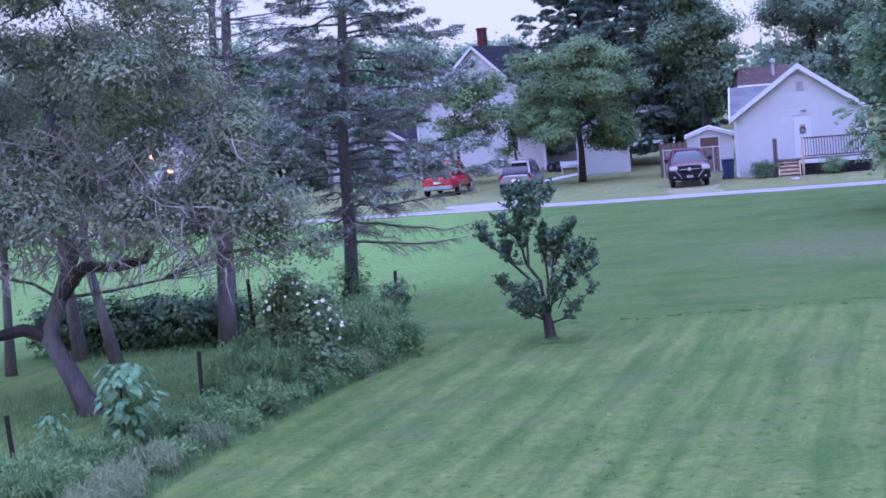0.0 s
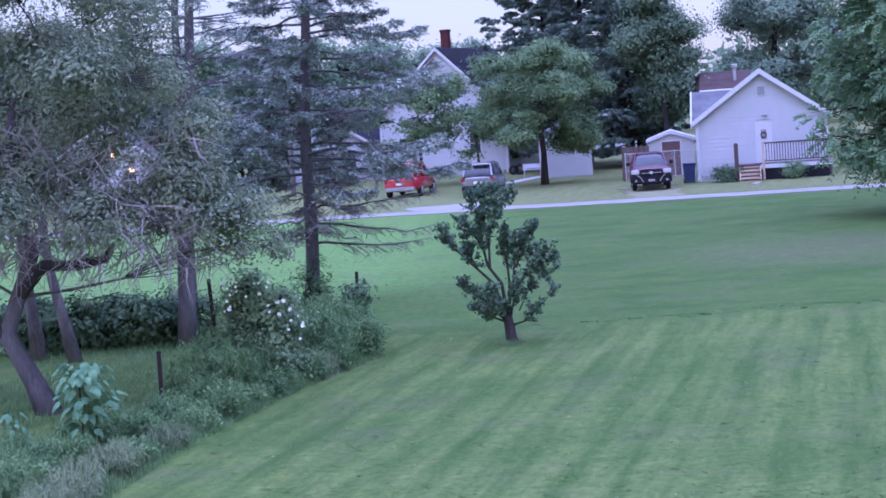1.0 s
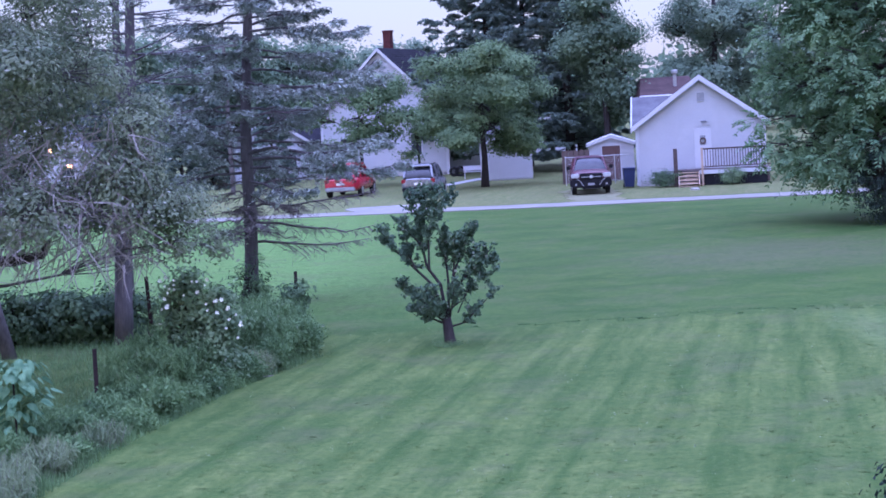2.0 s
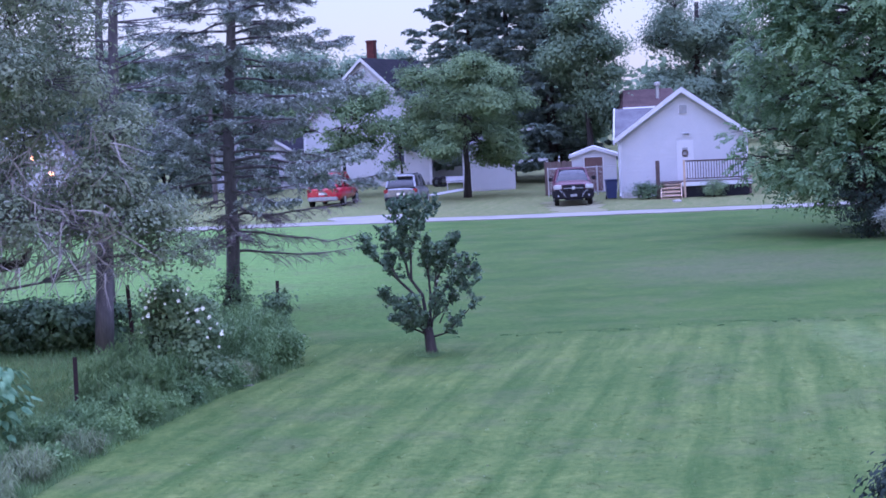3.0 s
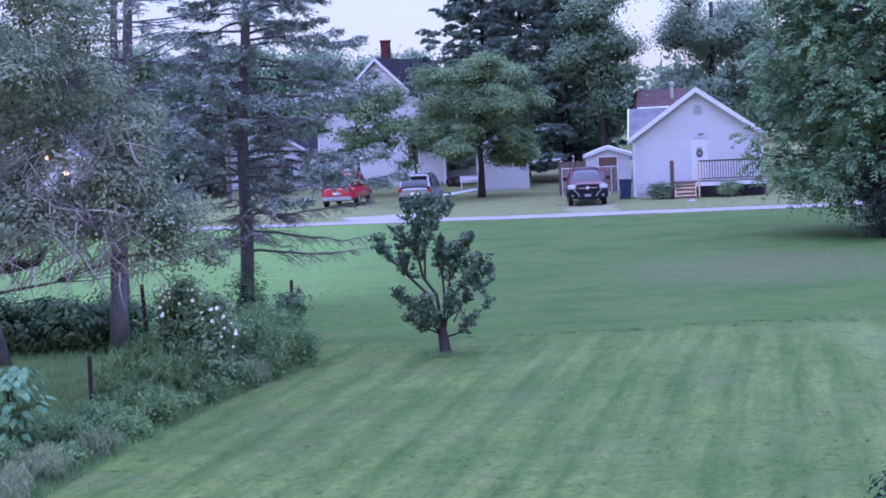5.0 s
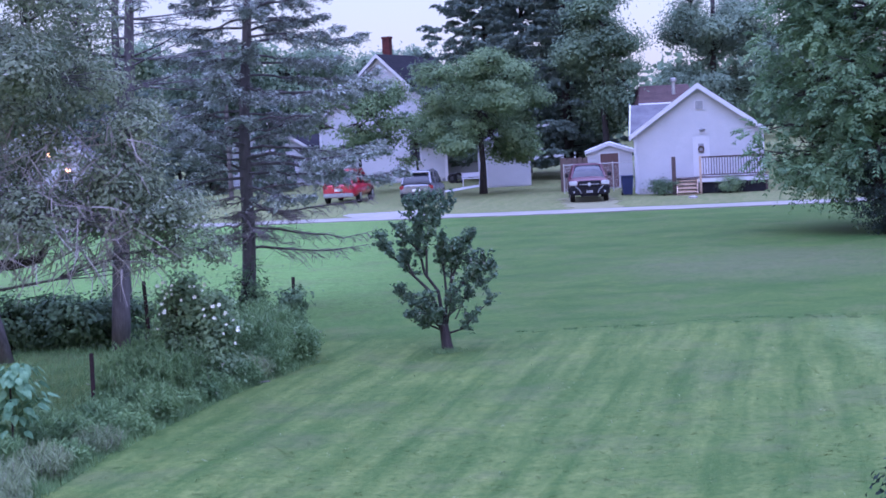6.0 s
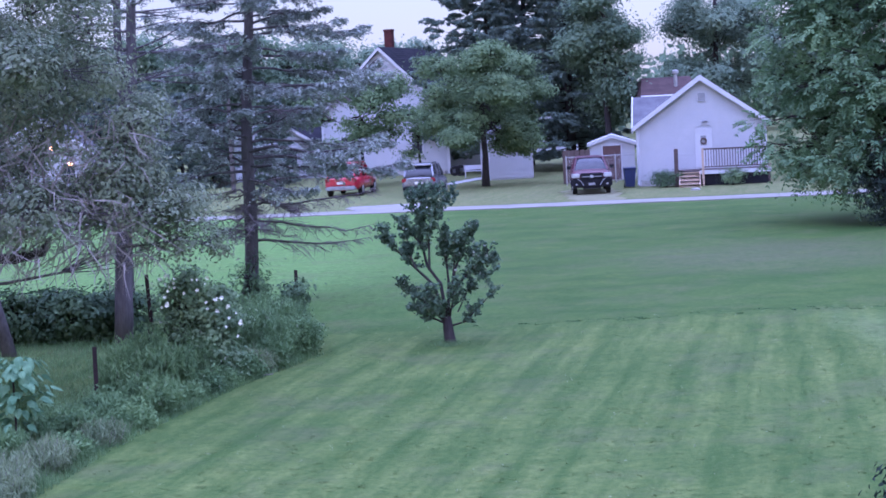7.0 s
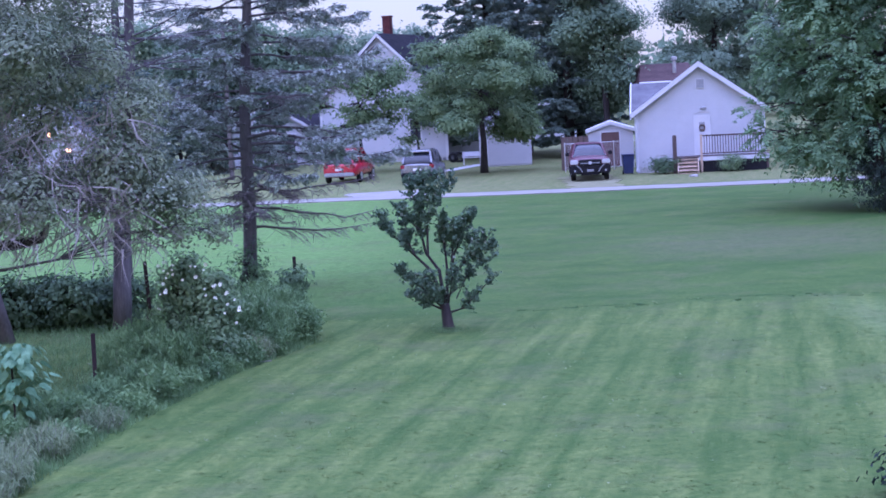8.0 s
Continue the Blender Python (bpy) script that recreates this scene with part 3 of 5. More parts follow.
def window_unit(parent, x0, x1, z0, z1, y, pane_rows=2, glass=None):
    w = part("window", Geo().box((x0 - 0.09, y - 0.05, z0 - 0.09), (x1 + 0.09, y - 0.032, z1 + 0.09)), M_TRIM, parent)
    zs = np.linspace(z0, z1, pane_rows + 1)
    for a, b in zip(zs[:-1], zs[1:]):
        part("pane", Geo().box((x0 + 0.02, y - 0.062, a + 0.025), (x1 - 0.02, y - 0.053, b - 0.025)), glass or M_WINDOW, w)
    part("sill", Geo().box((x0 - 0.12, y - 0.12, z0 - 0.14), (x1 + 0.12, y - 0.03, z0 - 0.09)), M_TRIM, w)
    return w


# small white house with a side door and a porch
h1 = thing("house", pose(12.75, 79.5, 0, 0, 0, -8.5), "small white clapboard house with gable end, side door and rear wing", "house")
shell(h1, 3.08, 0.0, 2.98, 5.16, 0.02, 7.0, M_SIDING)
lap_siding(h1, 3.1, 0.28, 3.0, 5.18, 0.02, 0.2, openings=[(-0.33, 0.5, 0.75, 2.8)])
part("foundation", Geo().box((-3.13, -0.03, -0.05), (3.13, 0.02, 0.27)), M_CONCRETE, h1)
gable_roof(h1, 3.1, 3.03, 5.24, -0.28, 7.1, 0.28, M_SHINGLE, 0.17)
for sg in (-1, 1):
    part("corner_board", Geo().box((sg * 3.1 - 0.06, -0.035, 0.02), (sg * 3.1 + 0.06, 0.05, 2.98)), M_TRIM, h1)
part("gable_vent", Geo().box((-0.13, -0.05, 4.1), (0.24, -0.005, 4.52)), M_GREYP, h1, "grey slatted gable vent")
gs = part("vent_frame", Geo().box((-0.17, -0.03, 4.06), (0.28, -0.002, 4.56)), M_TRIM, h1)
d1 = part("door", Geo().box((-0.22, -0.01, 0.78), (0.38, 0.03, 2.62)), M_TRIM, h1, "white entry door with small window")
part("door_frame", Geo().box((-0.33, -0.03, 0.76), (-0.22, 0.02, 2.76)).box((0.38, -0.03, 0.76), (0.5, 0.02, 2.76)).box((-0.22, -0.03, 2.62), (0.38, 0.02, 2.76)), M_TRIM, h1, bevel=0.01)
part("pane", Geo().box((-0.06, -0.016, 1.92), (0.22, -0.0105, 2.4)), M_GREYP, d1)
wr = Geo()
wr.tube([(0.08 + 0.13 * math.cos(a), -0.045, 2.13 + 0.13 * math.sin(a)) for a in np.linspace(0, math.tau, 15)], [0.038 + 0.012 * math.sin(7 * i) for i in range(15)], 6)
part("wreath", wr, M_FENCE_WOOD, d1, "brown twig door wreath")
part("door_handle", Geo().tube([(0.31, -0.03, 1.7), (0.31, -0.09, 1.7), (0.24, -0.09, 1.7)], 0.016, 6), M_STEEL, d1)
part("porch_lamp", Geo().tube([(0.02, -0.08, 3.1), (0.3, -0.08, 3.1)], 0.055, 8), M_GREYP, h1, bevel=0.01)
gw = part("downspout", Geo().tube([(-3.24, -0.1, 2.85), (-3.16, -0.07, 2.6), (-3.16, -0.07, 0.5), (-3.18, -0.16, 0.25), (-3.2, -0.4, 0.1)], 0.05, 6), M_TRIM, h1)
# rear wing: ridge across, grey roof towards the lane
wing = Geo()
wing.box((-3.35, 3.8, 0.0), (-0.2, 8.6, 2.8))
part("rear_wing", wing, M_SIDING, h1, "white rear wing")
gr = Geo()
gr.add([(-3.5, 3.5, 2.85), (-0.1, 3.5, 2.85), (-0.1, 6.1, 4.45), (-3.5, 6.1, 4.45), (-3.5, 8.8, 2.85), (-0.1, 8.8, 2.85), (-3.5, 3.5, 2.73), (-0.1, 3.5, 2.73), (-0.1, 8.8, 2.73), (-3.5, 8.8, 2.73)],
       [(0, 1, 2, 3), (3, 2, 5, 4), (0, 6, 7, 1), (4, 5, 8, 9), (0, 3, 4, 9, 6), (1, 7, 8, 5, 2), (6, 9, 8, 7)])
part("wing_roof", gr, M_SHINGLE, h1, "grey shingle roof of the wing")
part("wing_gutter", Geo().tube([(-3.52, 3.45, 2.82), (-3.5, 3.45, 2.82), (-0.1, 3.45, 2.82)], 0.05, 6), M_TRIM, h1)
part("wing_rake", Geo().tube([(-3.53, 3.5, 2.6), (-3.53, 3.5, 2.87), (-3.53, 6.1, 4.47)], 0.045, 5), M_TRIM, h1)

# porch deck
deck = thing("porch_deck", pose(13.1, 79.44, 0, 0, 0, -8.5), "raised wooden porch deck with dark railing and pale steps", "deck")
for i in range(11):
    part("deck_board", Geo().box((-1.75, -1.56 + i * 0.14, 0.72), (2.9, -1.43 + i * 0.14, 0.76)), M_DARK_WOOD, deck)
part("rim_board", Geo().box((-0.5, -1.62, 0.56), (2.9, -1.58, 0.75)), M_TRIM, deck)
for x in (-1.6, -0.36, 1.2, 2.8):
    part("deck_post", Geo().box((x - 0.05, -1.55, -0.05), (x + 0.05, -1.45, 0.715)), M_DARK_WOOD, deck)
# solid black panel paints the shade below the deck boards
part("shade_skirt", Geo().box((-0.3, -1.5, 0.0), (2.85, -1.46, 0.55)), M_BLACK, deck, "black panel for the shade below the deck")
part("newel_post", Geo().box((-1.75, -1.75, 0.0), (-1.55, -1.55, 1.86)), M_DARK_WOOD, deck, "thick dark newel post", bevel=0.02)
part("newel_post", Geo().box((-0.42, -1.66, 0.0), (-0.31, -1.58, 1.84)), M_NEW_WOOD, deck, bevel=0.01)
part("top_rail", Geo().box((-0.34, -1.6, 1.74), (2.9, -1.5, 1.81)), M_DARK_WOOD, deck, bevel=0.01)
part("bottom_rail", Geo().box((-0.31, -1.58, 0.88), (2.9, -1.52, 0.93)), M_DARK_WOOD, deck)
bal = Geo().box((-0.018, -1.57, 0.93), (0.018, -1.53, 1.74)).mesh("baluster")
for i in range(24):
    part("baluster", bal, M_DARK_WOOD, deck).location = (-0.22 + i * 0.13, 0, 0)
for i in range(4):
    part("tread", Geo().box((-1.5, -1.66 - 0.27 * (3 - i), 0.12 + 0.17 * i), (-0.55, -1.36 - 0.27 * (3 - i), 0.165 + 0.17 * i)), M_NEW_WOOD, deck, "pale new pine tread", bevel=0.006)
    part("riser", Geo().box((-1.46, -1.6 - 0.27 * (3 - i), 0.0 + 0.17 * i), (-0.6, -1.57 - 0.27 * (3 - i), 0.05 + 0.17 * i)), M_NEW_WOOD, deck)
for x in (-1.53, -0.55):
    st = Geo()
    st.add([(x, -2.5, 0.0), (x, -2.5, 0.12), (x, -1.55, 0.72), (x, -1.4, 0.72), (x, -1.4, 0.0), (x + 0.04, -2.5, 0.0), (x + 0.04, -2.5, 0.12), (x + 0.04, -1.55, 0.72), (x + 0.04, -1.4, 0.72), (x + 0.04, -1.4, 0.0)],
           [(0, 1, 2, 3, 4), (9, 8, 7, 6, 5), (0, 5, 6, 1), (1, 6, 7, 2), (2, 7, 8, 3), (3, 8, 9, 4), (4, 9, 5, 0)])
    part("stringer", st, M_NEW_WOOD, deck)

# white garden shed
shed = thing("garden_shed", pose(9.1, 87.5, 0, 0, 0, -6), "small white garden shed with brown door", "shed")
shell(shed, 1.23, 0.0, 2.0, 2.42, 0.02, 2.6, M_SIDING)
lap_siding(shed, 1.24, 0.06, 2.0, 2.42, 0.02, 0.2, openings=[(-0.56, 0.54, 0.0, 1.95)])
gable_roof(shed, 1.24, 2.0, 2.43, -0.12, 2.7, 0.1, M_TRIM, 0.07)
sd = part("door", Geo().box((-0.5, -0.02, 0.05), (0.48, 0.03, 1.9)), M_BROWN_DOOR, shed, "brown painted shed door")
part("door_trim", Geo().box((-0.56, -0.04, 0.04), (-0.5, 0.0, 1.95)).box((0.48, -0.04, 0.04), (0.54, 0.0, 1.95)).box((-0.5, -0.04, 1.9), (0.48, 0.0, 1.95)), M_TRIM, shed)
part("door_handle", Geo().tube([(0.38, -0.02, 1.0), (0.38, -0.07, 1.0), (0.38, -0.07, 1.14), (0.38, -0.02, 1.14)], 0.012, 6), M_STEEL, sd)

# board fence beside the shed
bf = thing("board_fence", pose(6.35, 86.2, 0), "weathered brown board fence", "fence")
plank = Geo().box((-0.068, -0.012, 0.02), (0.068, 0.012, 1.8)).mesh("plank", 0.004)
for i in range(10):
    part("plank", plank, M_FENCE_WOOD, bf).matrix_basis = pose(0.07 + 0.145 * i, 0, 0.02 * math.sin(i * 2.1), 0, 0.6 * math.sin(i * 3.3), 0)
for i in range(5):
    part("plank", plank, M_FENCE_WOOD, bf).matrix_basis = pose(4.15 + 0.145 * i, 0.2, -0.1 + 0.02 * math.sin(i * 2.1), 0, 0.6 * math.sin(i * 3.3), 0)
part("fence_rail", Geo().box((0, 0.02, 0.4), (1.45, 0.06, 0.49)), M_FENCE_WOOD, bf)
part("fence_rail", Geo().box((0, 0.02, 1.4), (1.45, 0.06, 1.49)), M_FENCE_WOOD, bf)
part("fence_post", Geo().box((-0.05, 0.07, 0), (0.05, 0.17, 1.8)), M_FENCE_WOOD, bf)

# chain link fence
cl = thing("chain_link_fence", pose(6.35, 84.6, 0), "galvanised chain link fence in front of the shed", "fence")
for i in range(4):
    part("post", Geo().tube([(i * 1.3, 0, -0.1), (i * 1.3, 0, 1.52), (i * 1.3, 0, 1.56)], [0.03, 0.03, 0.012], 8), M_STEEL, cl)
part("top_rail", Geo().tube([(0, 0, 1.48), (3.9, 0, 1.48)], 0.022, 6), M_STEEL, cl)
gm = Geo()
for i in range(-12, 40):
    a, b = i * 0.1, i * 0.1 + 1.4
    for p, q in (((a, 0.05), (b, 1.45)), ((b, 0.05), (a, 1.45))):
        x0, x1 = max(min(p[0], q[0]), 0), min(max(p[0], q[0]), 3.9)
        if x1 - x0 > 0.05:
            f = lambda x: p[1] + (q[1] - p[1]) * (x - p[0]) / (q[0] - p[0])
            gm.tube([(x0, 0, f(x0)), (x1, 0, f(x1))], 0.0025, 3)
part("mesh", gm, M_STEEL, cl)

# wheeled bin
wb = thing("wheelie_bin", pose(9.1, 79.6, 0), "navy blue plastic wheeled rubbish bin", "bin")
gb_ = Geo()
gb_.rings([[(sx * w, sy * d, z) for sx, sy in ((-1, -1), (1, -1), (1, 1), (-1, 1))] for z, w, d in ((0.05, 0.22, 0.25), (0.9, 0.28, 0.33), (0.94, 0.3, 0.35))])
part("body", gb_, M_BLUE, wb, bevel=0.02)
part("lid", Geo().box((-0.3, -0.36, 0.945), (0.3, 0.36, 1.0)), M_BLUE, wb, bevel=0.02)
for sg in (-1, 1):
    part("wheel", Geo().tube([(sg * 0.2, 0.3, 0.1), (sg * 0.26, 0.3, 0.1)], 0.1, 12), M_TYRE, wb)
part("handle", Geo().tube([(-0.2, 0.36, 0.93), (-0.2, 0.42, 0.95), (0.2, 0.42, 0.95), (0.2, 0.36, 0.93)], 0.014, 6), M_BLUE, wb)

# farmhouse
h2 = thing("farmhouse", pose(-4.1, 109.3, 0, 0, 0, -20), "white two-storey farmhouse with dark roof and brick chimney", "house")
shell(h2, 4.55, 0, 4.28, 8.6, 0.02, 11.0, M_SIDING)
lap_siding(h2, 4.57, 0.3, 4.3, 8.62, 0.02, 0.24)
part("foundation", Geo().box((-4.6, -0.03, -0.05), (4.6, 0.02, 0.29)), M_CONCRETE, h2)
gable_roof(h2, 4.57, 4.3, 8.64, -0.3, 11.3, 0.25, M_SHINGLE_DARK)
for sg in (-1, 1):
    part("corner_board", Geo().box((sg * 4.57 - 0.08, -0.04, 0.02), (sg * 4.57 + 0.08, 0.05, 4.2)), M_TRIM, h2)
for x0, z0 in ((2.0, 1.4), (-3.2, 1.3)):
    window_unit(h2, x0, x0 + 0.75, z0, z0 + 1.45, 0.0)
ch = Geo()
ch.box((-1.0, 3.4, 7.2), (-0.45, 3.95, 9.95)).box((-1.04, 3.36, 9.95), (-0.41, 3.99, 10.1))
part("chimney", ch, M_BRICK, h2, "red brick chimney", bevel=0.015)
part("downspout", Geo().tube([(4.72, -0.1, 4.0), (4.68, -0.06, 3.7), (4.68, -0.06, 0.1)], 0.05, 6), M_TRIM, h2)
pw = Geo()
pw.box((-8.5, 1.0, 0), (-4.6, 7.0, 2.4))
part("side_wing", pw, M_SIDING, h2, "low white side wing")
pr = Geo()
pr.add([(-8.8, 0.7, 2.4), (-4.58, 0.7, 2.4), (-4.58, 4.0, 3.7), (-8.8, 4.0, 3.7), (-8.8, 7.3, 2.4), (-4.58, 7.3, 2.4)], [(0, 1, 2, 3), (3, 2, 5, 4), (0, 3, 4), (1, 5, 2), (0, 4, 5, 1)])
part("wing_roof", pr, M_SHINGLE_DARK, h2)
window_unit(h2, -7.2, -6.4, 0.9, 2.0, 1.0)

# garage behind the maple
ga = thing("garage", pose(3.9, 95.2, 0, 0, 0, 4), "low white clapboard garage", "garage")
shell(ga, 1.28, 0, 2.3, 3.2, 0.02, 6.0, M_SIDING)
lap_siding(ga, 1.3, 0.1, 2.3, 3.2, 0.02, 0.22)
gable_roof(ga, 1.3, 2.3, 3.2, -0.2, 6.1, 0.2, M_SHINGLE)

# other white houses far back
def far_house(x, y, w, eave, peak, roof_m, rz, label, depth=7.0):
    h = thing("far_house", pose(x, y, 0, 0, 0, rz), label, "house")
    shell(h, w / 2, 0, eave, peak, 0, depth, M_SIDING)
    gable_roof(h, w / 2, eave, peak + 0.02, -0.3, depth + 0.3, 0.3, roof_m)
    for k in (-0.28, 0.2):
        window_unit(h, k * w, k * w + 0.8, 1.0, 2.2, 0.0)
    return h


far_house(-12.2, 112, 5.0, 2.8, 4.4, M_SHINGLE_DARK, 8, "white cottage behind the dark trees")
fh = far_house(-24.75, 98, 6.0, 3.0, 5.0, M_SHINGLE, 6, "pale house with two lit porch lamps")
for x, z in ((0.7, 3.25), (1.72, 2.2)):
    lp = part("porch_lamp", Geo().tube([(x, -0.1, z - 0.14), (x, -0.1, z - 0.08), (x, -0.1, z + 0.08), (x, -0.1, z + 0.14)], [0.05, 0.14, 0.14, 0.05], 8), M_LAMP, fh, "lit orange porch lamp")
far_house(9.2, 140, 6.0, 2.4, 4.0, M_SHINGLE, -5, "low white house far behind the garage")
# house with brown roof, ridge across
hb = thing("far_house", pose(13.75, 96.0, 0), "far house with reddish brown shingle roof", "house")
part("wall", Geo().box((-1.3, 0.6, 0), (1.4, 6.4, 4.3)), M_SIDING, hb)
rb = Geo()
rb.add([(-1.9, 0.0, 4.5), (1.6, 0.0, 4.5), (1.6, 3.4, 5.6), (-1.4, 3.4, 5.6), (-1.9, 6.8, 4.5), (1.6, 6.8, 4.5), (-1.9, 0.0, 4.38), (1.6, 0.0, 4.38), (1.6, 6.8, 4.38), (-1.9, 6.8, 4.38)],
       [(0, 1, 2, 3), (3, 2, 5, 4), (0, 6, 7, 1), (4, 5, 8, 9), (0, 3, 4, 9, 6), (1, 7, 8, 5, 2), (6, 9, 8, 7)])
part("roof", rb, M_SHINGLE_BROWN, hb)
part("gutter", Geo().tube([(-1.9, -0.05, 4.45), (-1.8, -0.05, 4.45), (1.6, -0.05, 4.45)], 0.07, 6), M_TRIM, hb)
part("flue", Geo().tube([(0.45, 1.6, 4.8), (0.45, 1.6, 5.72), (0.45, 1.6, 5.77), (0.45, 1.6, 5.95), (0.45, 1.6, 6.0)], [0.11, 0.11, 0.2, 0.2, 0.05], 10), M_STEEL, hb, "round metal flue with cap")

# utility pole
up = thing("utility_pole", pose(-12.75, 95.5, 0), "pale weathered utility pole", "pole")
part("pole", Geo().tube([(0, 0, -0.2), (0, 0, 9.4)], [0.15, 0.1], 10), M_BARK_PALE, up)
part("crossarm", Geo().box((-0.9, -0.13, 8.8), (0.9, -0.11 + 0.1, 8.92)), M_BARK_PALE, up)
for x in (-0.8, 0.0, 0.8):
    part("insulator", Geo().tube([(x, -0.06, 8.92), (x, -0.06, 9.0), (x, -0.06, 9.08)], [0.04, 0.05, 0.02], 8), M_STEEL, up)


# ---------------------------------------------------------------- vehicles (front towards +y)
def ring(y, w, zb, zt, n=20, p=3.6):
    """A rounded-box outline across the car at y."""
    out = []
    cz, hz = (zb + zt) / 2, (zt - zb) / 2
    for k in range(n):
        a = math.tau * (k + 0.5) / n
        c, s = math.cos(a), math.sin(a)
        out.append((math.copysign(abs(c) ** (2 / p), c) * w, y, cz + math.copysign(abs(s) ** (2 / p), s) * hz))
    return out


def wheel(parent, x, y, r, w):
    o = 1 if x > 0 else -1
    ty = Geo()
    ty.tube([(x - o * w, y, r), (x - o * w * 0.85, y, r), (x - o * w * 0.1, y, r), (x, y, r)], [r * 0.9, r, r, r * 0.9], 20)
    t_ = part("wheel", ty, M_TYRE, parent, smooth=False)
    rm = Geo()
    rm.tube([(x - o * 0.02, y, r), (x + o * 0.012, y, r), (x + o * 0.02, y, r)], [r * 0.62, r * 0.6, r * 0.12], 14)
    part("rim", rm, M_STEEL, t_)


def car(name, label, m, paint, body, cabin, length, half, wheels, roof_z):
    ob = thing(name, m, label, "car")
    g = Geo()
    g.rings([ring(*r) for r in body])
    part("body", g, paint, ob, smooth=True)
    g = Geo()
    g.rings([ring(y, w, zb, zt, 20, 4.5) for y, w, zb, zt in cabin])
    part("cabin_glass", g, M_GLASS, ob, "dark tinted windows", smooth=True)
    # roof skin
    g = Geo()
    mid = cabin[1:-1]
    g.rings([ring(y, w * 0.93, roof_z - 0.09, roof_z + 0.012, 16, 3.0) for y, w, zb, zt in mid])
    part("roof_panel", g, paint, ob, smooth=True)
    for x, y, r in wheels:
        wheel(ob, x, y, r, 0.22)
    return ob


def pillars(ob, paint, posts, r=0.045):
    for a, b in posts:
        for sg in (-1, 1):
            part("pillar", Geo().tube([(sg * a[0], a[1], a[2]), (sg * b[0], b[1], b[2])], r, 6), paint, ob)


# dark red pickup, front to the lane (turned round)
pk = car("pickup_truck", "dark red pickup truck with black lower front parked facing the lane", pose(6.98, 77.9, 0, 0, 0, 176.5),
         M_DARKRED,
         [(-2.65, 0.80, 0.55, 1.2), (-2.55, 0.92, 0.48, 1.28), (-1.0, 0.95, 0.42, 1.26), (0.5, 0.96, 0.42, 1.18), (1.6, 0.96, 0.45, 1.16), (2.35, 0.94, 0.5, 1.12), (2.62, 0.88, 0.52, 1.06), (2.7, 0.78, 0.55, 0.98)],
         [(-1.0, 0.86, 1.06, 1.18), (-0.85, 0.7, 1.06, 1.66), (0.2, 0.68, 1.06, 1.73), (0.55, 0.67, 1.06, 1.70), (1.35, 0.84, 1.0, 1.12)],
         5.4, 0.93, [(0.9, 1.75, 0.38), (-0.9, 1.75, 0.38), (0.9, -1.6, 0.38), (-0.9, -1.6, 0.38)], 1.73)
pillars(pk, M_DARKRED, [((0.82, 1.32, 1.1), (0.63, 0.5, 1.69)), ((0.85, -0.2, 1.14), (0.67, -0.2, 1.69)), ((0.85, -0.95, 1.14), (0.68, -0.85, 1.65))])
part("grille", Geo().box((-0.52, 2.62, 0.78), (0.52, 2.815, 1.04)), M_BLACK, pk, "black grille", bevel=0.03)
part("grille_bar", Geo().box((-0.46, 2.81, 0.85), (0.46, 2.83, 0.89)), M_GREYP, pk)
part("badge", Geo().tube([(0, 2.8, 0.88), (0, 2.845, 0.88)], 0.08, 12), M_LENS, pk)
part("bumper", Geo().box((-0.95, 2.45, 0.36), (0.95, 2.8, 0.80)), M_BLACK, pk, "black front bumper", bevel=0.06)
part("skid_plate", Geo().box((-0.45, 2.6, 0.3), (0.45, 2.78, 0.4)), M_BLACK, pk, bevel=0.03)
part("number_plate", Geo().box((-0.15, 2.8, 0.47), (0.15, 2.815, 0.58)), M_GREYP, pk)
for sg in (-1, 1):
    part("headlight", Geo().box((sg * 0.75 - 0.19, 2.5, 0.83), (sg * 0.75 + 0.19, 2.76, 1.03)), M_LENS, pk, "clear headlight", bevel=0.03)
    part("bumper_bar", Geo().tube([(sg * 0.66, 2.79, 0.79), (sg * 0.5, 2.82, 0.66), (sg * 0.38, 2.82, 0.46)], 0.02, 6), M_GREYP, pk)
    part("fog_lamp", Geo().tube([(sg * 0.72, 2.78, 0.52), (sg * 0.72, 2.815, 0.52)], 0.05, 10), M_GREYP, pk)
    part("wing_mirror", Geo().box((sg * 1.03 - 0.1, 0.98, 1.16), (sg * 1.03 + 0.1, 1.12, 1.34)), M_BLACK, pk, bevel=0.03)
    part("wheel_arch", Geo().tube([(sg * 0.93, 1.75 + 0.47 * math.cos(a), 0.4 + 0.47 * math.sin(a)) for a in np.linspace(0, math.pi, 9)], 0.05, 5), M_BLACK, pk)
part("bed_rail", Geo().box((-0.88, -2.6, 1.2), (-0.8, -1.0, 1.26)).box((0.8, -2.6, 1.2), (0.88, -1.0, 1.26)), M_BLACK, pk)


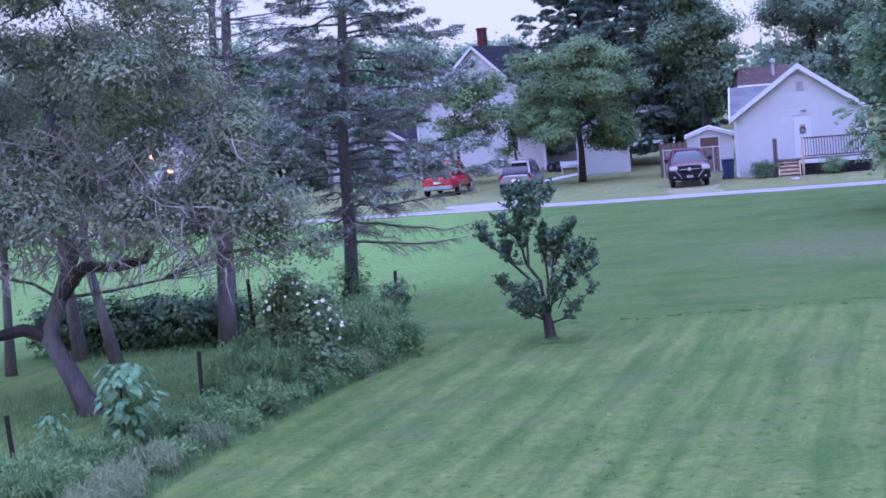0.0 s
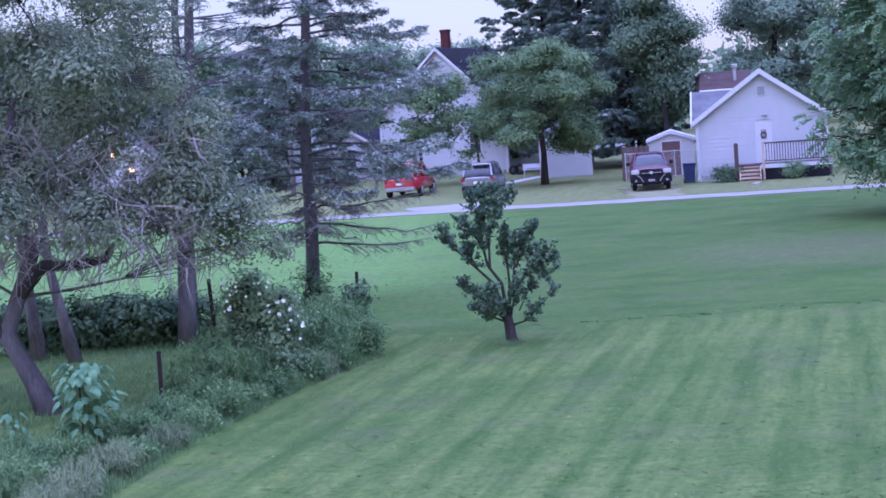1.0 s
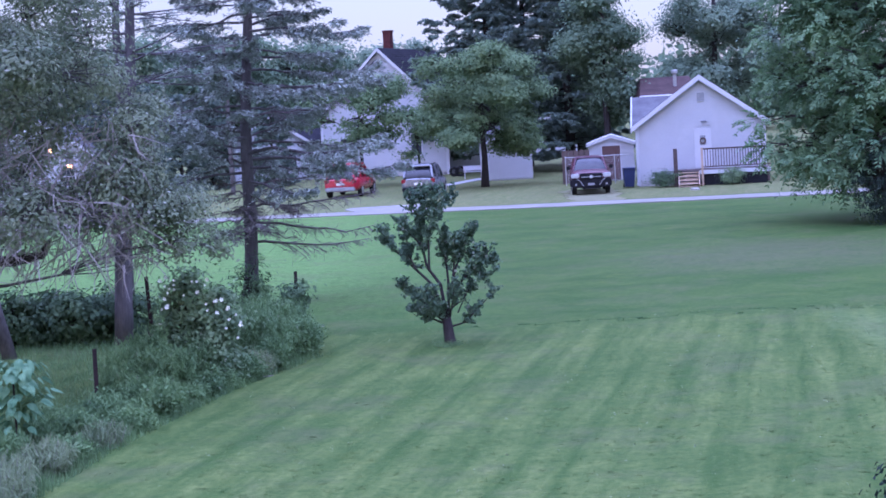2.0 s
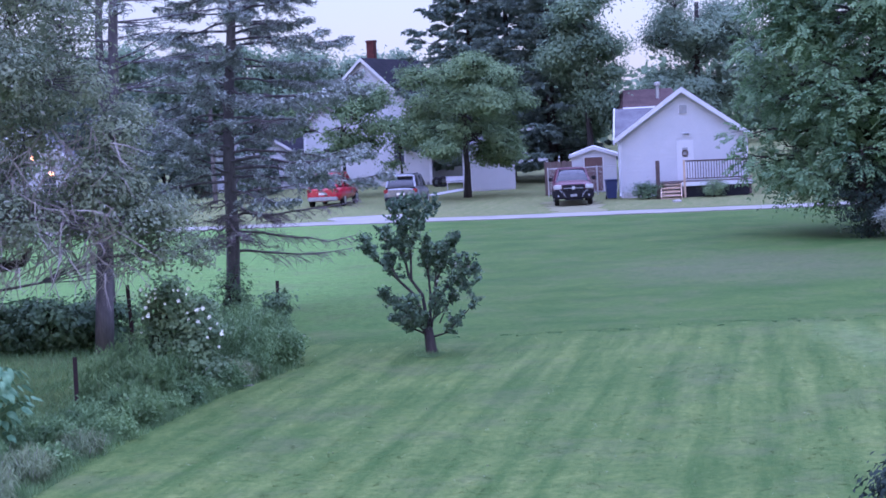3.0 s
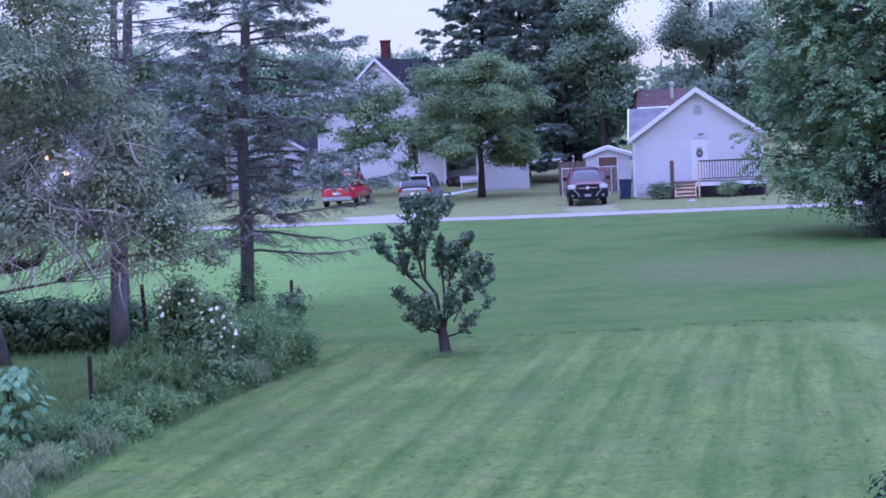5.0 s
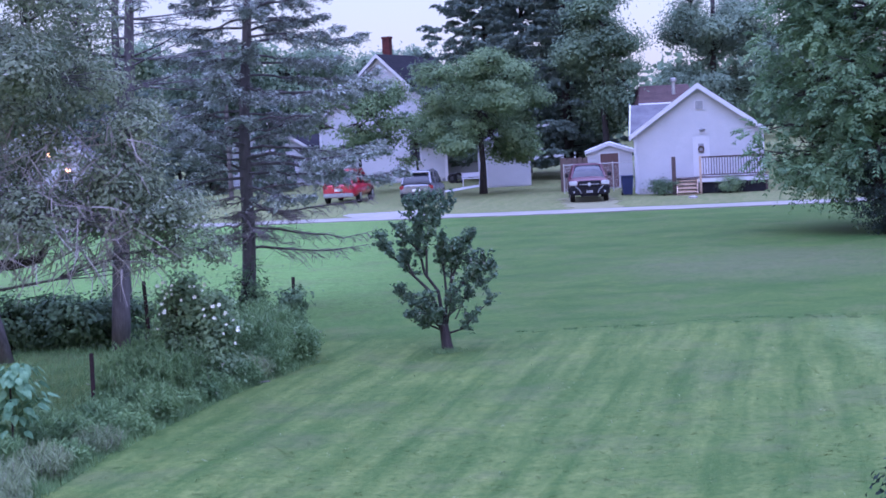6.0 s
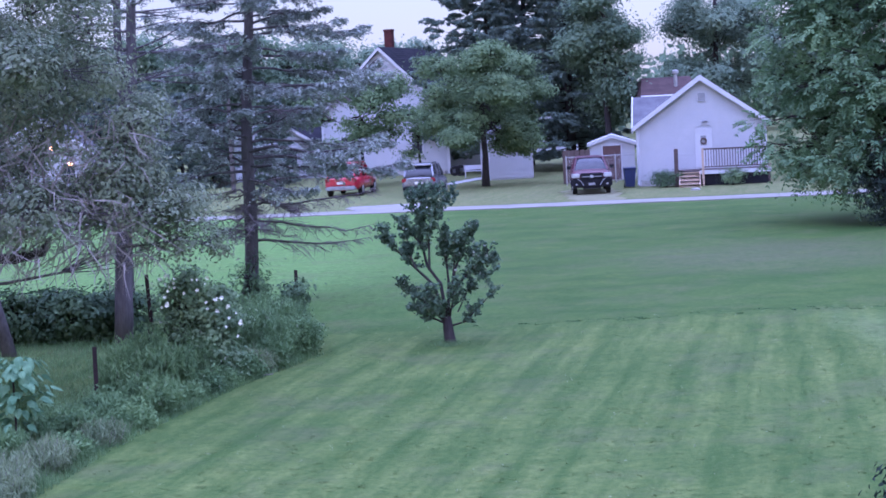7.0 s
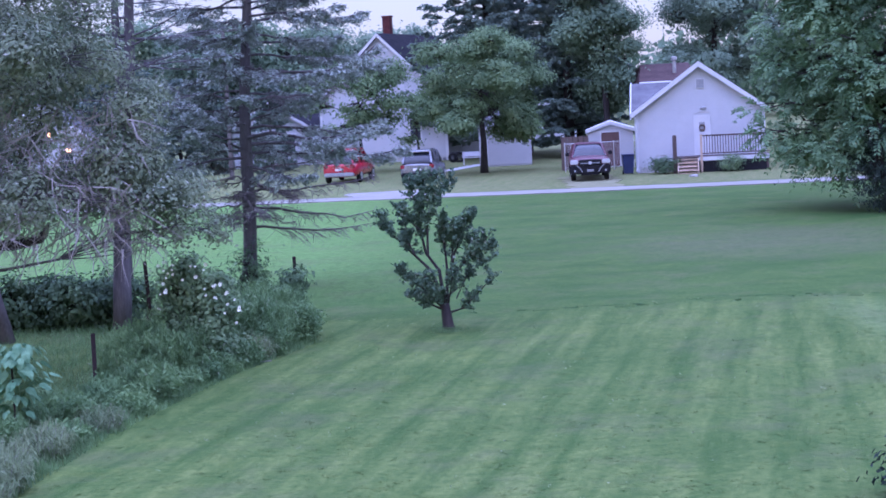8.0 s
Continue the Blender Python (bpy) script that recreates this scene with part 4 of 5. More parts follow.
def suv(name, label, m, paint, tail_m, L=4.6, hw=0.91, roof_z=1.66):
    y0 = -L / 2
    ob = car(name, label, m, paint,
             [(y0, 0.72, 0.42, 0.9), (y0 + 0.08, 0.86, 0.34, 1.02), (y0 + 0.5, hw, 0.3, 1.08), (0, hw, 0.28, 1.04), (1.3, hw - 0.01, 0.28, 1.0), (1.95, hw - 0.05, 0.3, 0.93), (L / 2 - 0.05, 0.76, 0.36, 0.82), (L / 2, 0.62, 0.42, 0.74)],
             [(y0 + 0.1, 0.76, 0.95, 1.08), (y0 + 0.42, 0.68, 0.95, roof_z - 0.05), (y0 + 1.0, 0.68, 0.95, roof_z), (0.1, 0.68, 0.95, roof_z - 0.01), (0.45, 0.68, 0.95, roof_z - 0.06), (1.35, 0.78, 0.92, 1.02)],
             L, hw, [(hw - 0.01, 1.35, 0.35), (-hw + 0.01, 1.35, 0.35), (hw - 0.01, -1.35, 0.35), (-hw + 0.01, -1.35, 0.35)], roof_z)
    pillars(ob, paint, [((0.75, 1.3, 1.02), (0.64, 0.45, roof_z - 0.06)), ((0.8, 0.0, 1.05), (0.68, -0.1, roof_z - 0.03)), ((0.8, -1.0, 1.05), (0.68, -1.0, roof_z - 0.03)), ((0.74, y0 + 0.12, 1.05), (0.64, y0 + 0.45, roof_z - 0.06))], 0.055)
    part("tailgate", Geo().box((-0.62, y0 - 0.025, 0.6), (0.62, y0 + 0.12, 0.96)), paint, ob, bevel=0.04)
    part("bumper", Geo().box((-0.82, y0 - 0.09, 0.36), (0.82, y0 + 0.2, 0.58)), tail_m, ob, bevel=0.05)
    part("number_plate", Geo().box((-0.2, y0 - 0.035, 0.68), (0.2, y0 - 0.026, 0.8)), M_PLATE, ob)
    part("spoiler", Geo().box((-0.6, y0 + 0.28, roof_z - 0.07), (0.6, y0 + 0.62, roof_z - 0.03)), paint, ob, bevel=0.01)
    part("rear_wiper", Geo().tube([(0, y0 + 0.1, 1.1), (0.3, y0 + 0.12, 1.14)], 0.01, 4), M_BLACK, ob)
    for sg in (-1, 1):
        part("tail_light", Geo().box((sg * 0.74 - 0.12, y0 + 0.0, 0.78), (sg * 0.74 + 0.12, y0 + 0.2, 0.98)), M_TAIL, ob, "red tail light", bevel=0.03)
        part("wing_mirror", Geo().box((sg * 0.98 - 0.09, 0.98, 1.0), (sg * 0.98 + 0.09, 1.1, 1.15)), paint, ob, bevel=0.03)
        part("roof_rail", Geo().tube([(sg * 0.6, y0 + 0.7, roof_z), (sg * 0.6, y0 + 0.8, roof_z + 0.05), (sg * 0.6, 0.0, roof_z + 0.05), (sg * 0.6, 0.1, roof_z - 0.01)], 0.015, 5), M_BLACK, ob)
    return ob


suv("hatchback_suv", "silver grey crossover parked with its back to the lane", pose(-1.12, 82.9, 0, 0, 0, -8), M_SILVER, M_BLACK, 4.5, 0.92, 1.66)
suv("minivan", "bright red minivan with grey bumper parked on the gravel drive", pose(-5.2, 87.3, 0, 0, 0, -11), M_RED, M_GREYP, 4.8, 0.98, 1.78)


# ---------------------------------------------------------------- trees beyond the lane
def lobes(rng, n, cx, cz, rx, rz, size):
    out = []
    for i in range(n):
        a, e = rng.uniform(0, math.tau), rng.uniform(-1, 1)
        r = rng.uniform(0.5, 0.88)
        out.append(((cx + math.cos(a) * rx * r * math.sqrt(1 - e * e * 0.6), math.sin(a) * rx * r, cz + e * rz * r), (size * rng.uniform(0.8, 1.2), size * rng.uniform(0.8, 1.2), size * rng.uniform(0.45, 0.7))))
    return out


def round_tree(base, h, crown_z, rx, rz, r, seed, leaf_m, label, n=14, per=26, per_clump=42, clump=0.42, leaf=(0.20, 0.11), group="", size=None, bark=None):
    rng = np.random.default_rng(seed)
    bl = [((0, 0, crown_z), (rx * 0.5, rx * 0.5, rz * 0.6))] + lobes(rng, n, 0, crown_z, rx, rz, size or rx * 0.34)
    return broadleaf("tree", label, base, [(0, 0, -0.1), (0.05, 0, h * 0.2), (-0.05, 0.05, h * 0.45), (0.05, 0, h * 0.8)], r, bl, per, clump, per_clump, leaf, leaf_m, bark or M_BARK_DARK, seed, group, twig_r=0.02)


maple = round_tree((2.15, 88.4, 0), 8.2, 4.75, 3.75, 3.95, 0.2, 11, M_MAPLE, "round green maple on the verge by the drive", n=34, per=34, per_clump=62, clump=0.26, leaf=(0.145, 0.10), size=1.1)
round_tree((-5.0, 96, 0), 6.6, 4.2, 3.7, 2.9, 0.12, 12, M_MAPLE, "young leafy tree in front of the white farmhouse", n=24, per=20, per_clump=30, clump=0.36, leaf=(0.2, 0.12), size=0.95)
round_tree((-1.6, 98, 0), 5.0, 3.2, 1.2, 1.7, 0.1, 13, M_MAPLE, "slim young tree by the farmhouse wall", n=6, per=14, per_clump=20, clump=0.3, leaf=(0.17, 0.10))

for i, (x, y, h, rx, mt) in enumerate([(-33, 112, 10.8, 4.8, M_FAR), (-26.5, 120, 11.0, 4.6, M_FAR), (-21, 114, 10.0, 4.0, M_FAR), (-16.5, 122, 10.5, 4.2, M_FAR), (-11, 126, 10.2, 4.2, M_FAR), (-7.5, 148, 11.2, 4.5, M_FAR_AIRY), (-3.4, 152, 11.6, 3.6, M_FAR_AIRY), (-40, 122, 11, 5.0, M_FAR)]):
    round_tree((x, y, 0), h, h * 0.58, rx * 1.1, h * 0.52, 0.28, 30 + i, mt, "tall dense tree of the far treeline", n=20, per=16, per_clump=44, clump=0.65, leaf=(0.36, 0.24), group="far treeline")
for i, (x, y, h) in enumerate([(-19.5, 104, 7.5), (-17.0, 103, 6.5), (-15.3, 105, 7.0), (-11.2, 104, 6.0), (-22.5, 105, 7.0)]):
    conifer("tree", "dark evergreen at the back of the yard", (x, y, 0), h, 0.14, 1.9, 0.3, M_DARK_NEEDLE, M_BARK_DARK, 50 + i, "dark evergreens", step=0.45, per_whorl=8, needle=(0.3, 0.12), twigs=9, per_twig=12, twig_len=0.55)

# tall dark pines behind the drive
for i, (x, y, h, rc, st) in enumerate([(3.2, 107, 17, 6.0, 1.6), (8.2, 104, 18, 4.7, 1.2), (9.6, 112, 17, 3.4, 2.0), (6.0, 114, 19, 5.0, 2.5)]):
    conifer("pine_tree", "tall dark pine with long layered boughs", (x, y, 0), h, 0.35, rc, st, M_DARK_NEEDLE, M_BARK_DARK, 60 + i, "dark pines", step=0.66, per_whorl=8, needle=(0.42, 0.14), twigs=12, per_twig=26, twig_len=1.1, sag=0.1)
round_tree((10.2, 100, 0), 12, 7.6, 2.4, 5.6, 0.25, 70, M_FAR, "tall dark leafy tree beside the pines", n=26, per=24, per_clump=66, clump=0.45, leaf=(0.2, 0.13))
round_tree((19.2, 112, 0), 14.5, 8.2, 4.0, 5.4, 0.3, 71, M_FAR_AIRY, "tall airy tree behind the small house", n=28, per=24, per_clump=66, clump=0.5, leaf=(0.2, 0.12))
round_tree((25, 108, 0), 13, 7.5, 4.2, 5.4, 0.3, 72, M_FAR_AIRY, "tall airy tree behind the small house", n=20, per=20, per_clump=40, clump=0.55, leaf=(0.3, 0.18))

# far woods that close the distance
rng = np.random.default_rng(5)
pts = []
for k in range(260):
    x = rng.uniform(-130, 130)
    c = np.array([x, 185 + rng.uniform(-10, 25), 0])
    hh = rng.uniform(7, 11.5)
    n = 150
    d = unit(rng.normal(size=(n, 3)))
    pts.append(c + np.array([0, 0, hh * 0.52]) + d * rng.uniform(0.5, 1.0, size=(n, 1)) * np.array([4.2, 3.0, hh * 0.5]))
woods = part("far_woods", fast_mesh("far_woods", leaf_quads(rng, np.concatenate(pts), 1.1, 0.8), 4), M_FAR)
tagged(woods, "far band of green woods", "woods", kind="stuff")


def low_shrub(name, base, rx, rz, seed, leaf_m, label, leaf=(0.09, 0.045), n=40, per_clump=40, ry=None):
    return broadleaf(name, label, base, [(0, 0, -0.05), (0, 0, rz * 0.6)], 0.05, [((0, 0, rz * 0.5), (rx, ry or rx * 0.7, rz * 0.5))], n, 0.16, per_clump, leaf, leaf_m, M_BARK_DARK, seed, category="shrub")


low_shrub("shrub", (10.75, 78.3, 0), 0.95, 0.85, 80, M_HEDGE, "clipped dark green foundation shrub", n=70)
low_shrub("shrub", (13.85, 77.4, 0), 0.6, 0.85, 81, M_ROSE, "grey green shrub in front of the porch")
stone = Geo()
stone.rings([[(0.2 * w * math.cos(a) * (1 + 0.2 * math.sin(3 * a)), 0.15 * w * math.sin(a), z) for a in np.linspace(0, math.tau, 9, endpoint=False)] for z, w in ((-0.02, 1.0), (0.05, 1.05), (0.1, 0.75), (0.12, 0.3))])
ob = part("stone", stone, M_STONE)
ob.location = (11.6, 74.6, 0)
tagged(ob, "small grey stone on the grass", "stone")
# clutter by the farmhouse wall
for x, s in ((0.55, 0.24), (0.95, 0.28)):
    tyre = Geo()
    tyre.tube([(s * math.cos(a), 0, 0.33 + s * math.sin(a)) for a in np.linspace(0, math.tau, 17)], 0.09, 6)
    ob = part("spare_tyre", tyre, M_TYRE)
    ob.location = (x, 103.5, 0)
    tagged(ob, "old black tyre leaning by the wall", "tyre")
bench = thing("bench", pose(1.7, 99.6, 0), "low white garden bench", "bench")
part("seat", Geo().box((-0.6, -0.2, 0.4), (0.6, 0.2, 0.46)), M_TRIM, bench, bevel=0.01)
part("backrest", Geo().box((-0.6, 0.18, 0.5), (0.6, 0.22, 0.78)), M_TRIM, bench, bevel=0.01)
for x in (-0.52, 0.52):
    for y in (-0.15, 0.2):
        part("leg", Geo().box((x - 0.03, y - 0.03, 0), (x + 0.03, y + 0.03, 0.4 if y < 0 else 0.8)), M_TRIM, bench)


# ---------------------------------------------------------------- yard trees
# great spreading tree at the lane side of the lawn
def pinnate(rng, root, way, length, pairs, leaflet):
    """Long feathered leaves that bend down, each with two rows of leaflets."""
    n = len(root)
    way = unit(way)
    L = length * rng.uniform(0.6, 1.2, size=(n, 1))
    side = unit(np.cross(way, np.array([0, 0, 1.0])) + rng.normal(size=(n, 3)) * 0.25)
    out = []
    for k in range(pairs):
        u = (k + 0.6) / pairs
        p = root + way * L * u - np.array([0, 0, 0.42]) * L * u * u
        run = unit(way - np.array([0, 0, 0.84]) * u)
        size = leaflet[0] * (0.65 + 0.7 * u * (1.25 - u)) * 1.25
        for sg in (-1, 1):
            d = unit(side * sg + run * 0.7 - np.array([0, 0, 0.25]) + rng.normal(size=(n, 3)) * 0.18)
            w = unit(np.cross(d, np.cross(side, run)) + rng.normal(size=(n, 3)) * 0.2)
            q = p + d * size
            m = p + d * size * 0.45
            out.append(np.stack([p, m + w * leaflet[1] * 0.5, q, m - w * leaflet[1] * 0.5], axis=1))
    return np.concatenate(out)


def feathered_tree(name, label, base, trunk_pts, trunk_r, blobs, per_blob, seed, leaf_m, bark_m):
    """A broad crown of lobes, each thick with long feathered leaves that spring outwards and hang."""
    rng = np.random.default_rng(seed)
    ob = thing(name, pose(*base), label, "tree")
    tp = [np.array(p, float) for p in trunk_pts]
    part("trunk", Geo().tube(tp, [trunk_r * (1.3 if i == 0 else 1 - 0.7 * i / len(tp)) for i in range(len(tp))], 10), bark_m, ob, smooth=True)
    leaves = []
    for c, r in blobs:
        c, r = np.array(c, float), np.array(r, float)
        root = min(tp[1:], key=lambda p: np.linalg.norm((p - c) * np.array([1, 1, 1.6])))
        limb = wobble(rng, root, c, 6, 0.045 * np.linalg.norm(c - root))
        gb = Geo().tube(limb, [0.085 - 0.013 * i for i in range(6)], 6)
        n = int(per_blob * r[0] * r[2])
        d = unit(rng.normal(size=(n, 3)) + np.array([0, 0, 0.25]))
        p = c + d * r * rng.uniform(0.45, 1.0, size=(n, 1))
        for q in p[::5]:
            k = limb[int(rng.integers(3, 6))]
            gb.tube(wobble(rng, k, q, 4, 0.05 * np.linalg.norm(q - k)), [0.02, 0.015, 0.01, 0.004], 4)
        part("limb", gb, bark_m, ob)
        leaves.append(pinnate(rng, p, d * np.array([1, 1, 0.6]) + rng.normal(size=(n, 3)) * 0.3 + np.array([0, 0, 0.12]), 0.62, 6, (0.17, 0.075)))
    part("crown", fast_mesh("crown", np.concatenate(leaves), 4), leaf_m, ob)
    return ob


rng = np.random.default_rng(21)
bl = []
for i in range(150):
    a = rng.uniform(0, math.tau) if i % 3 == 0 else rng.uniform(-math.pi * 1.12, math.pi * 0.12)
    # every third lobe is added high, mostly out of view, to shade the lawn
    zc = rng.uniform(2.1, 8.5) if i % 3 else rng.uniform(6.0, 13.5)
    rr = (4.15 if zc < 8 else 4.7 - 0.45 * (zc - 8)) * rng.uniform(0.6, 1.0)
    if rr * math.cos(a) > -2.3 and math.sin(a) < 0.2:
        zc = max(zc, rng.uniform(2.5, 3.4))
    bl.append(((rr * math.cos(a), rr * math.sin(a), zc), (rng.uniform(0.6, 1.05), rng.uniform(0.6, 1.05), rng.uniform(0.4, 0.75))))
for a, zc, rr in ((-3.05, 3.4, 4.6), (-2.95, 2.7, 4.5), (3.05, 2.3, 4.3), (-2.7, 2.0, 4.1), (-2.5, 1.95, 3.9), (-2.3, 1.7, 3.7), (-2.35, 1.5, 3.2), (-2.5, 1.6, 3.0), (-2.7, 1.55, 2.6), (-2.9, 1.95, 3.4), (-2.5, 2.0, 2.9)):
    bl.append(((rr * math.cos(a), rr * math.sin(a), zc), (0.75, 0.75, 0.42)))
for i in range(26):
    bl.append(((rng.uniform(-3.2, 2.5), rng.uniform(-1.2, 1.8), rng.uniform(1.7, 3.8)), (0.95, 0.9, 0.6)))
feathered_tree("tree", "great spreading tree with long feathered leaves hanging near the grass", (15.35, 54.0, 0), [(0, 0, -0.1), (0.1, 0, 1.2), (0, 0.1, 3.0), (-0.2, 0, 5.0), (0.1, 0, 7.0), (0, 0, 9.5), (0.1, 0, 12.5)], 0.42, bl, 110, 21, M_WALNUT, M_BARK_DARK)
# shrubs made large and near-black so they also fill in the crown's shade
low_shrub("shrub", (13.95, 50.6, 0), 1.05, 2.6, 82, M_SHADE_SHRUB, "upright evergreen shrub darkened for the shade under the great tree", n=150, per_clump=50)
low_shrub("shrub", (15.3, 50.7, 0), 1.0, 2.8, 87, M_SHADE_SHRUB, "upright evergreen shrub darkened for the shade under the great tree", n=110, per_clump=50)
low_shrub("shrub", (14.35, 49.4, 0), 0.5, 1.3, 83, M_BLUE_NEEDLE, "low blue green spruce bush under the great tree", leaf=(0.12, 0.03), n=40)

# blue spruce and tall pines by the fence
def old_spruce(base, height, trunk_r, lean, seed):
    """Irregular boughs, bare near the trunk, with blue needle brushes on their outer side shoots; the lowest boughs are dead."""
    rng = np.random.default_rng(seed)
    ob = thing("spruce_tree", pose(*base), "old blue spruce with bare dead lower boughs", "tree")
    tp = [np.array((lean * z + 0.05 * math.sin(z * 1.1), 0.04 * math.cos(z * 1.7), z)) for z in np.linspace(-0.1, height, 16)]
    part("trunk", Geo().tube(tp, [trunk_r * (1.35 if i == 0 else (1 - 0.92 * i / 15) ** 0.8) for i in range(16)], 10), M_BARK, ob, smooth=True)
    needles = []
    z, k = 1.55, 0
    while z < height - 0.4:
        az = k * 2.399 + rng.uniform(-0.4, 0.4)
        d = np.array([math.cos(az), math.sin(az), 0.0])
        dead = z < 3.0 or rng.random() < 0.08
        L = (2.3 if z < 3.0 else 3.95 * max(0.08, 1 - (z - 3.3) / (height - 3.0)) ** 0.85) * rng.uniform(0.5, 1.1)
        L *= 1.0 + 0.22 * d[0] * (z < 6.0)
        bend = np.array([-d[1], d[0], 0]) * rng.uniform(-0.25, 0.25)
        rise, sag = rng.uniform(-0.05, 0.3), rng.uniform(0.15, 0.42)
        root = np.array([lean * z, 0, z])
        line = [root + (d * u + bend * u * u) * L + np.array([0, 0, L * (rise * u - sag * u * u + 0.75 * sag * u ** 4)]) + rng.normal(size=3) * 0.03 * (u > 0) for u in np.linspace(0, 1, 9)]
        r0 = 0.014 + 0.009 * L
        g = Geo().tube(line, [r0 * (1 - 0.86 * i / 8) for i in range(9)], 5)
        for u in np.sort(rng.uniform(0.16 if dead else 0.3, 1.0, size=int((15 if dead else 14) * L) + 4)):
            i = min(int(u * 8), 7)
            p = line[i] * (1 - (u * 8 - i)) + line[i + 1] * (u * 8 - i)
            sd = unit(np.array([-d[1], d[0], 0]) * rng.choice([-1, 1]) * rng.uniform(0.4, 1.1) + d * rng.uniform(0.5, 1.0) + np.array([0, 0, rng.uniform(-0.5, 0.15)]))
            tl = (0.18 + 0.24 * L * (1.05 - u)) * rng.uniform(0.6, 1.2)
            q = p + sd * tl - np.array([0, 0, 0.14 * tl])
            g.tube([p, (p + q) / 2 + rng.normal(size=3) * 0.025 + np.array([0, 0, 0.03]), q], [0.009, 0.006, 0.003], 3)
            for _ in range(3 if dead else 2):
                w = rng.uniform(0.3, 0.9)
                b0 = p + (q - p) * w
                e = b0 + unit(rng.normal(size=3) * np.array([0.7, 0.7, 0.35]) + sd * 0.8 - np.array([0, 0, 0.35])) * tl * rng.uniform(0.3, 0.6)
                g.tube([b0, e], [0.005, 0.002], 3)
                if not dead and rng.random() < 0.1 + 0.6 * u:
                    m = 14
                    c = b0 + (e - b0) * rng.uniform(0, 1.1, size=(m, 1)) + rng.normal(size=(m, 3)) * 0.03
                    needles.append(leaf_quads(rng, c, 0.085, 0.03, along=np.tile(unit(e - b0), (m, 1)), up=0.9, spread=0.6))
            if not dead and rng.random() < 0.12 + 0.72 * u:
                m = int(17 + 30 * tl)
                c = p + (q - p) * rng.uniform(0.15, 1.08, size=(m, 1)) + rng.normal(size=(m, 3)) * np.array([0.04, 0.04, 0.028])
                needles.append(leaf_quads(rng, c, 0.11, 0.042, along=np.tile(sd, (m, 1)), up=0.9, spread=0.6))
        part("dead_bough" if dead else "bough", g, M_TWIG_DARK if dead else M_BARK, ob)
        z += rng.uniform(0.045, 0.115) if z > 3.0 else rng.uniform(0.035, 0.085)
        k += 1
    part("crown", fast_mesh("crown", np.concatenate(needles), 4), M_BLUE_NEEDLE, ob)
    return ob


old_spruce((-4.85, 38, 0), 14.0, 0.175, 0.05, 7)
conifer("pine_tree", "tall thin old pine with sparse bare boughs", (-6.85, 32.6, 0), 12.0, 0.2, 2.3, 4.2, M_BLUE_NEEDLE, M_BARK, 8, bare=4.2, step=0.5, per_whorl=4, needle=(0.09, 0.02), twigs=12, per_twig=12, twig_len=0.35, lean=0.1, sag=0.05, top=0.4, sparse=0.55)
conifer("pine_tree", "tall thin old pine with sparse bare boughs", (-7.35, 36.0, 0), 12.5, 0.17, 2.4, 4.8, M_BLUE_NEEDLE, M_BARK, 9, bare=5.2, step=0.55, per_whorl=4, needle=(0.09, 0.02), twigs=12, per_twig=12, twig_len=0.35, lean=0.03, sag=0.05, top=0.4, sparse=0.5)

low_shrub("spruce_shoot", (-4.8, 37.5, 0), 0.42, 1.25, 84, M_HEDGE, "small dark evergreen shoots at the spruce foot", leaf=(0.12, 0.035), n=26)

# old leaning tree at the left of the yard
rng = np.random.default_rng(14)
bl = []
for i in range(50):
    x, z = rng.uniform(-4.2, 2.3), rng.uniform(3.3, 8.4)
    bl.append(((x, rng.uniform(-1.6, 2.2), z - 0.05 * (x - 0.5) ** 2), (rng.uniform(0.5, 0.9), 0.7, rng.uniform(0.35, 0.6))))
for i in range(8):
    bl.append(((rng.uniform(0.0, 2.4), rng.uniform(-1.2, 1.8), rng.uniform(3.2, 5.2)), (0.6, 0.6, 0.45)))
for i in range(11):
    bl.append(((rng.uniform(2.0, 3.7), rng.uniform(0.0, 1.6), rng.uniform(2.35, 3.3)), (0.5, 0.5, 0.25), 0.32))
for i in range(4):
    x = rng.uniform(-3.5, 3.0)
    bl.append(((x, rng.uniform(-1.0, 2.0), rng.uniform(2.6, 3.5)), (0.5, 0.5, 0.3), 0.3))
# an open gap on the house side of the crown
bl = [q for q in bl if math.hypot(q[0][0] - 1.6, (q[0][2] - 4.05) * 1.2) > 0.92]
for i in range(4):
    r_, a_ = 0.85 * math.sqrt(rng.uniform(0, 1)), rng.uniform(0, math.tau)
    bl.append(((1.6 + r_ * math.cos(a_), rng.uniform(-0.8, 1.2), 4.05 + 0.8 * r_ * math.sin(a_)), (0.4, 0.4, 0.3), 0.3))
for i in range(11):
    bl.append(((rng.uniform(2.5, 2.95), rng.uniform(-0.6, 1.6), rng.uniform(3.3, 4.9)), (0.42, 0.5, 0.35), 0.42))
for i in range(5):
    bl.append(((rng.uniform(1.6, 2.4), rng.uniform(-0.6, 1.6), rng.uniform(5.0, 6.6)), (0.5, 0.5, 0.4), 0.45))
old = broadleaf("old_tree", "old leaning tree with grey olive leaves and dead hanging twigs", (-7.75, 25.8, 0), [(0, 0, -0.1), (-0.25, 0, 0.55), (-0.62, 0, 1.35), (-0.4, 0.1, 1.95), (-0.1, 0.2, 2.7), (-0.5, 0.5, 3.6), (-0.4, 0.7, 5.0)], 0.19, bl, 26, 0.2, 62, (0.088, 0.039), M_OLIVE, M_BARK, 14, twig_r=0.007, limb_r=0.03)
rng = np.random.default_rng(15)
g = Geo()
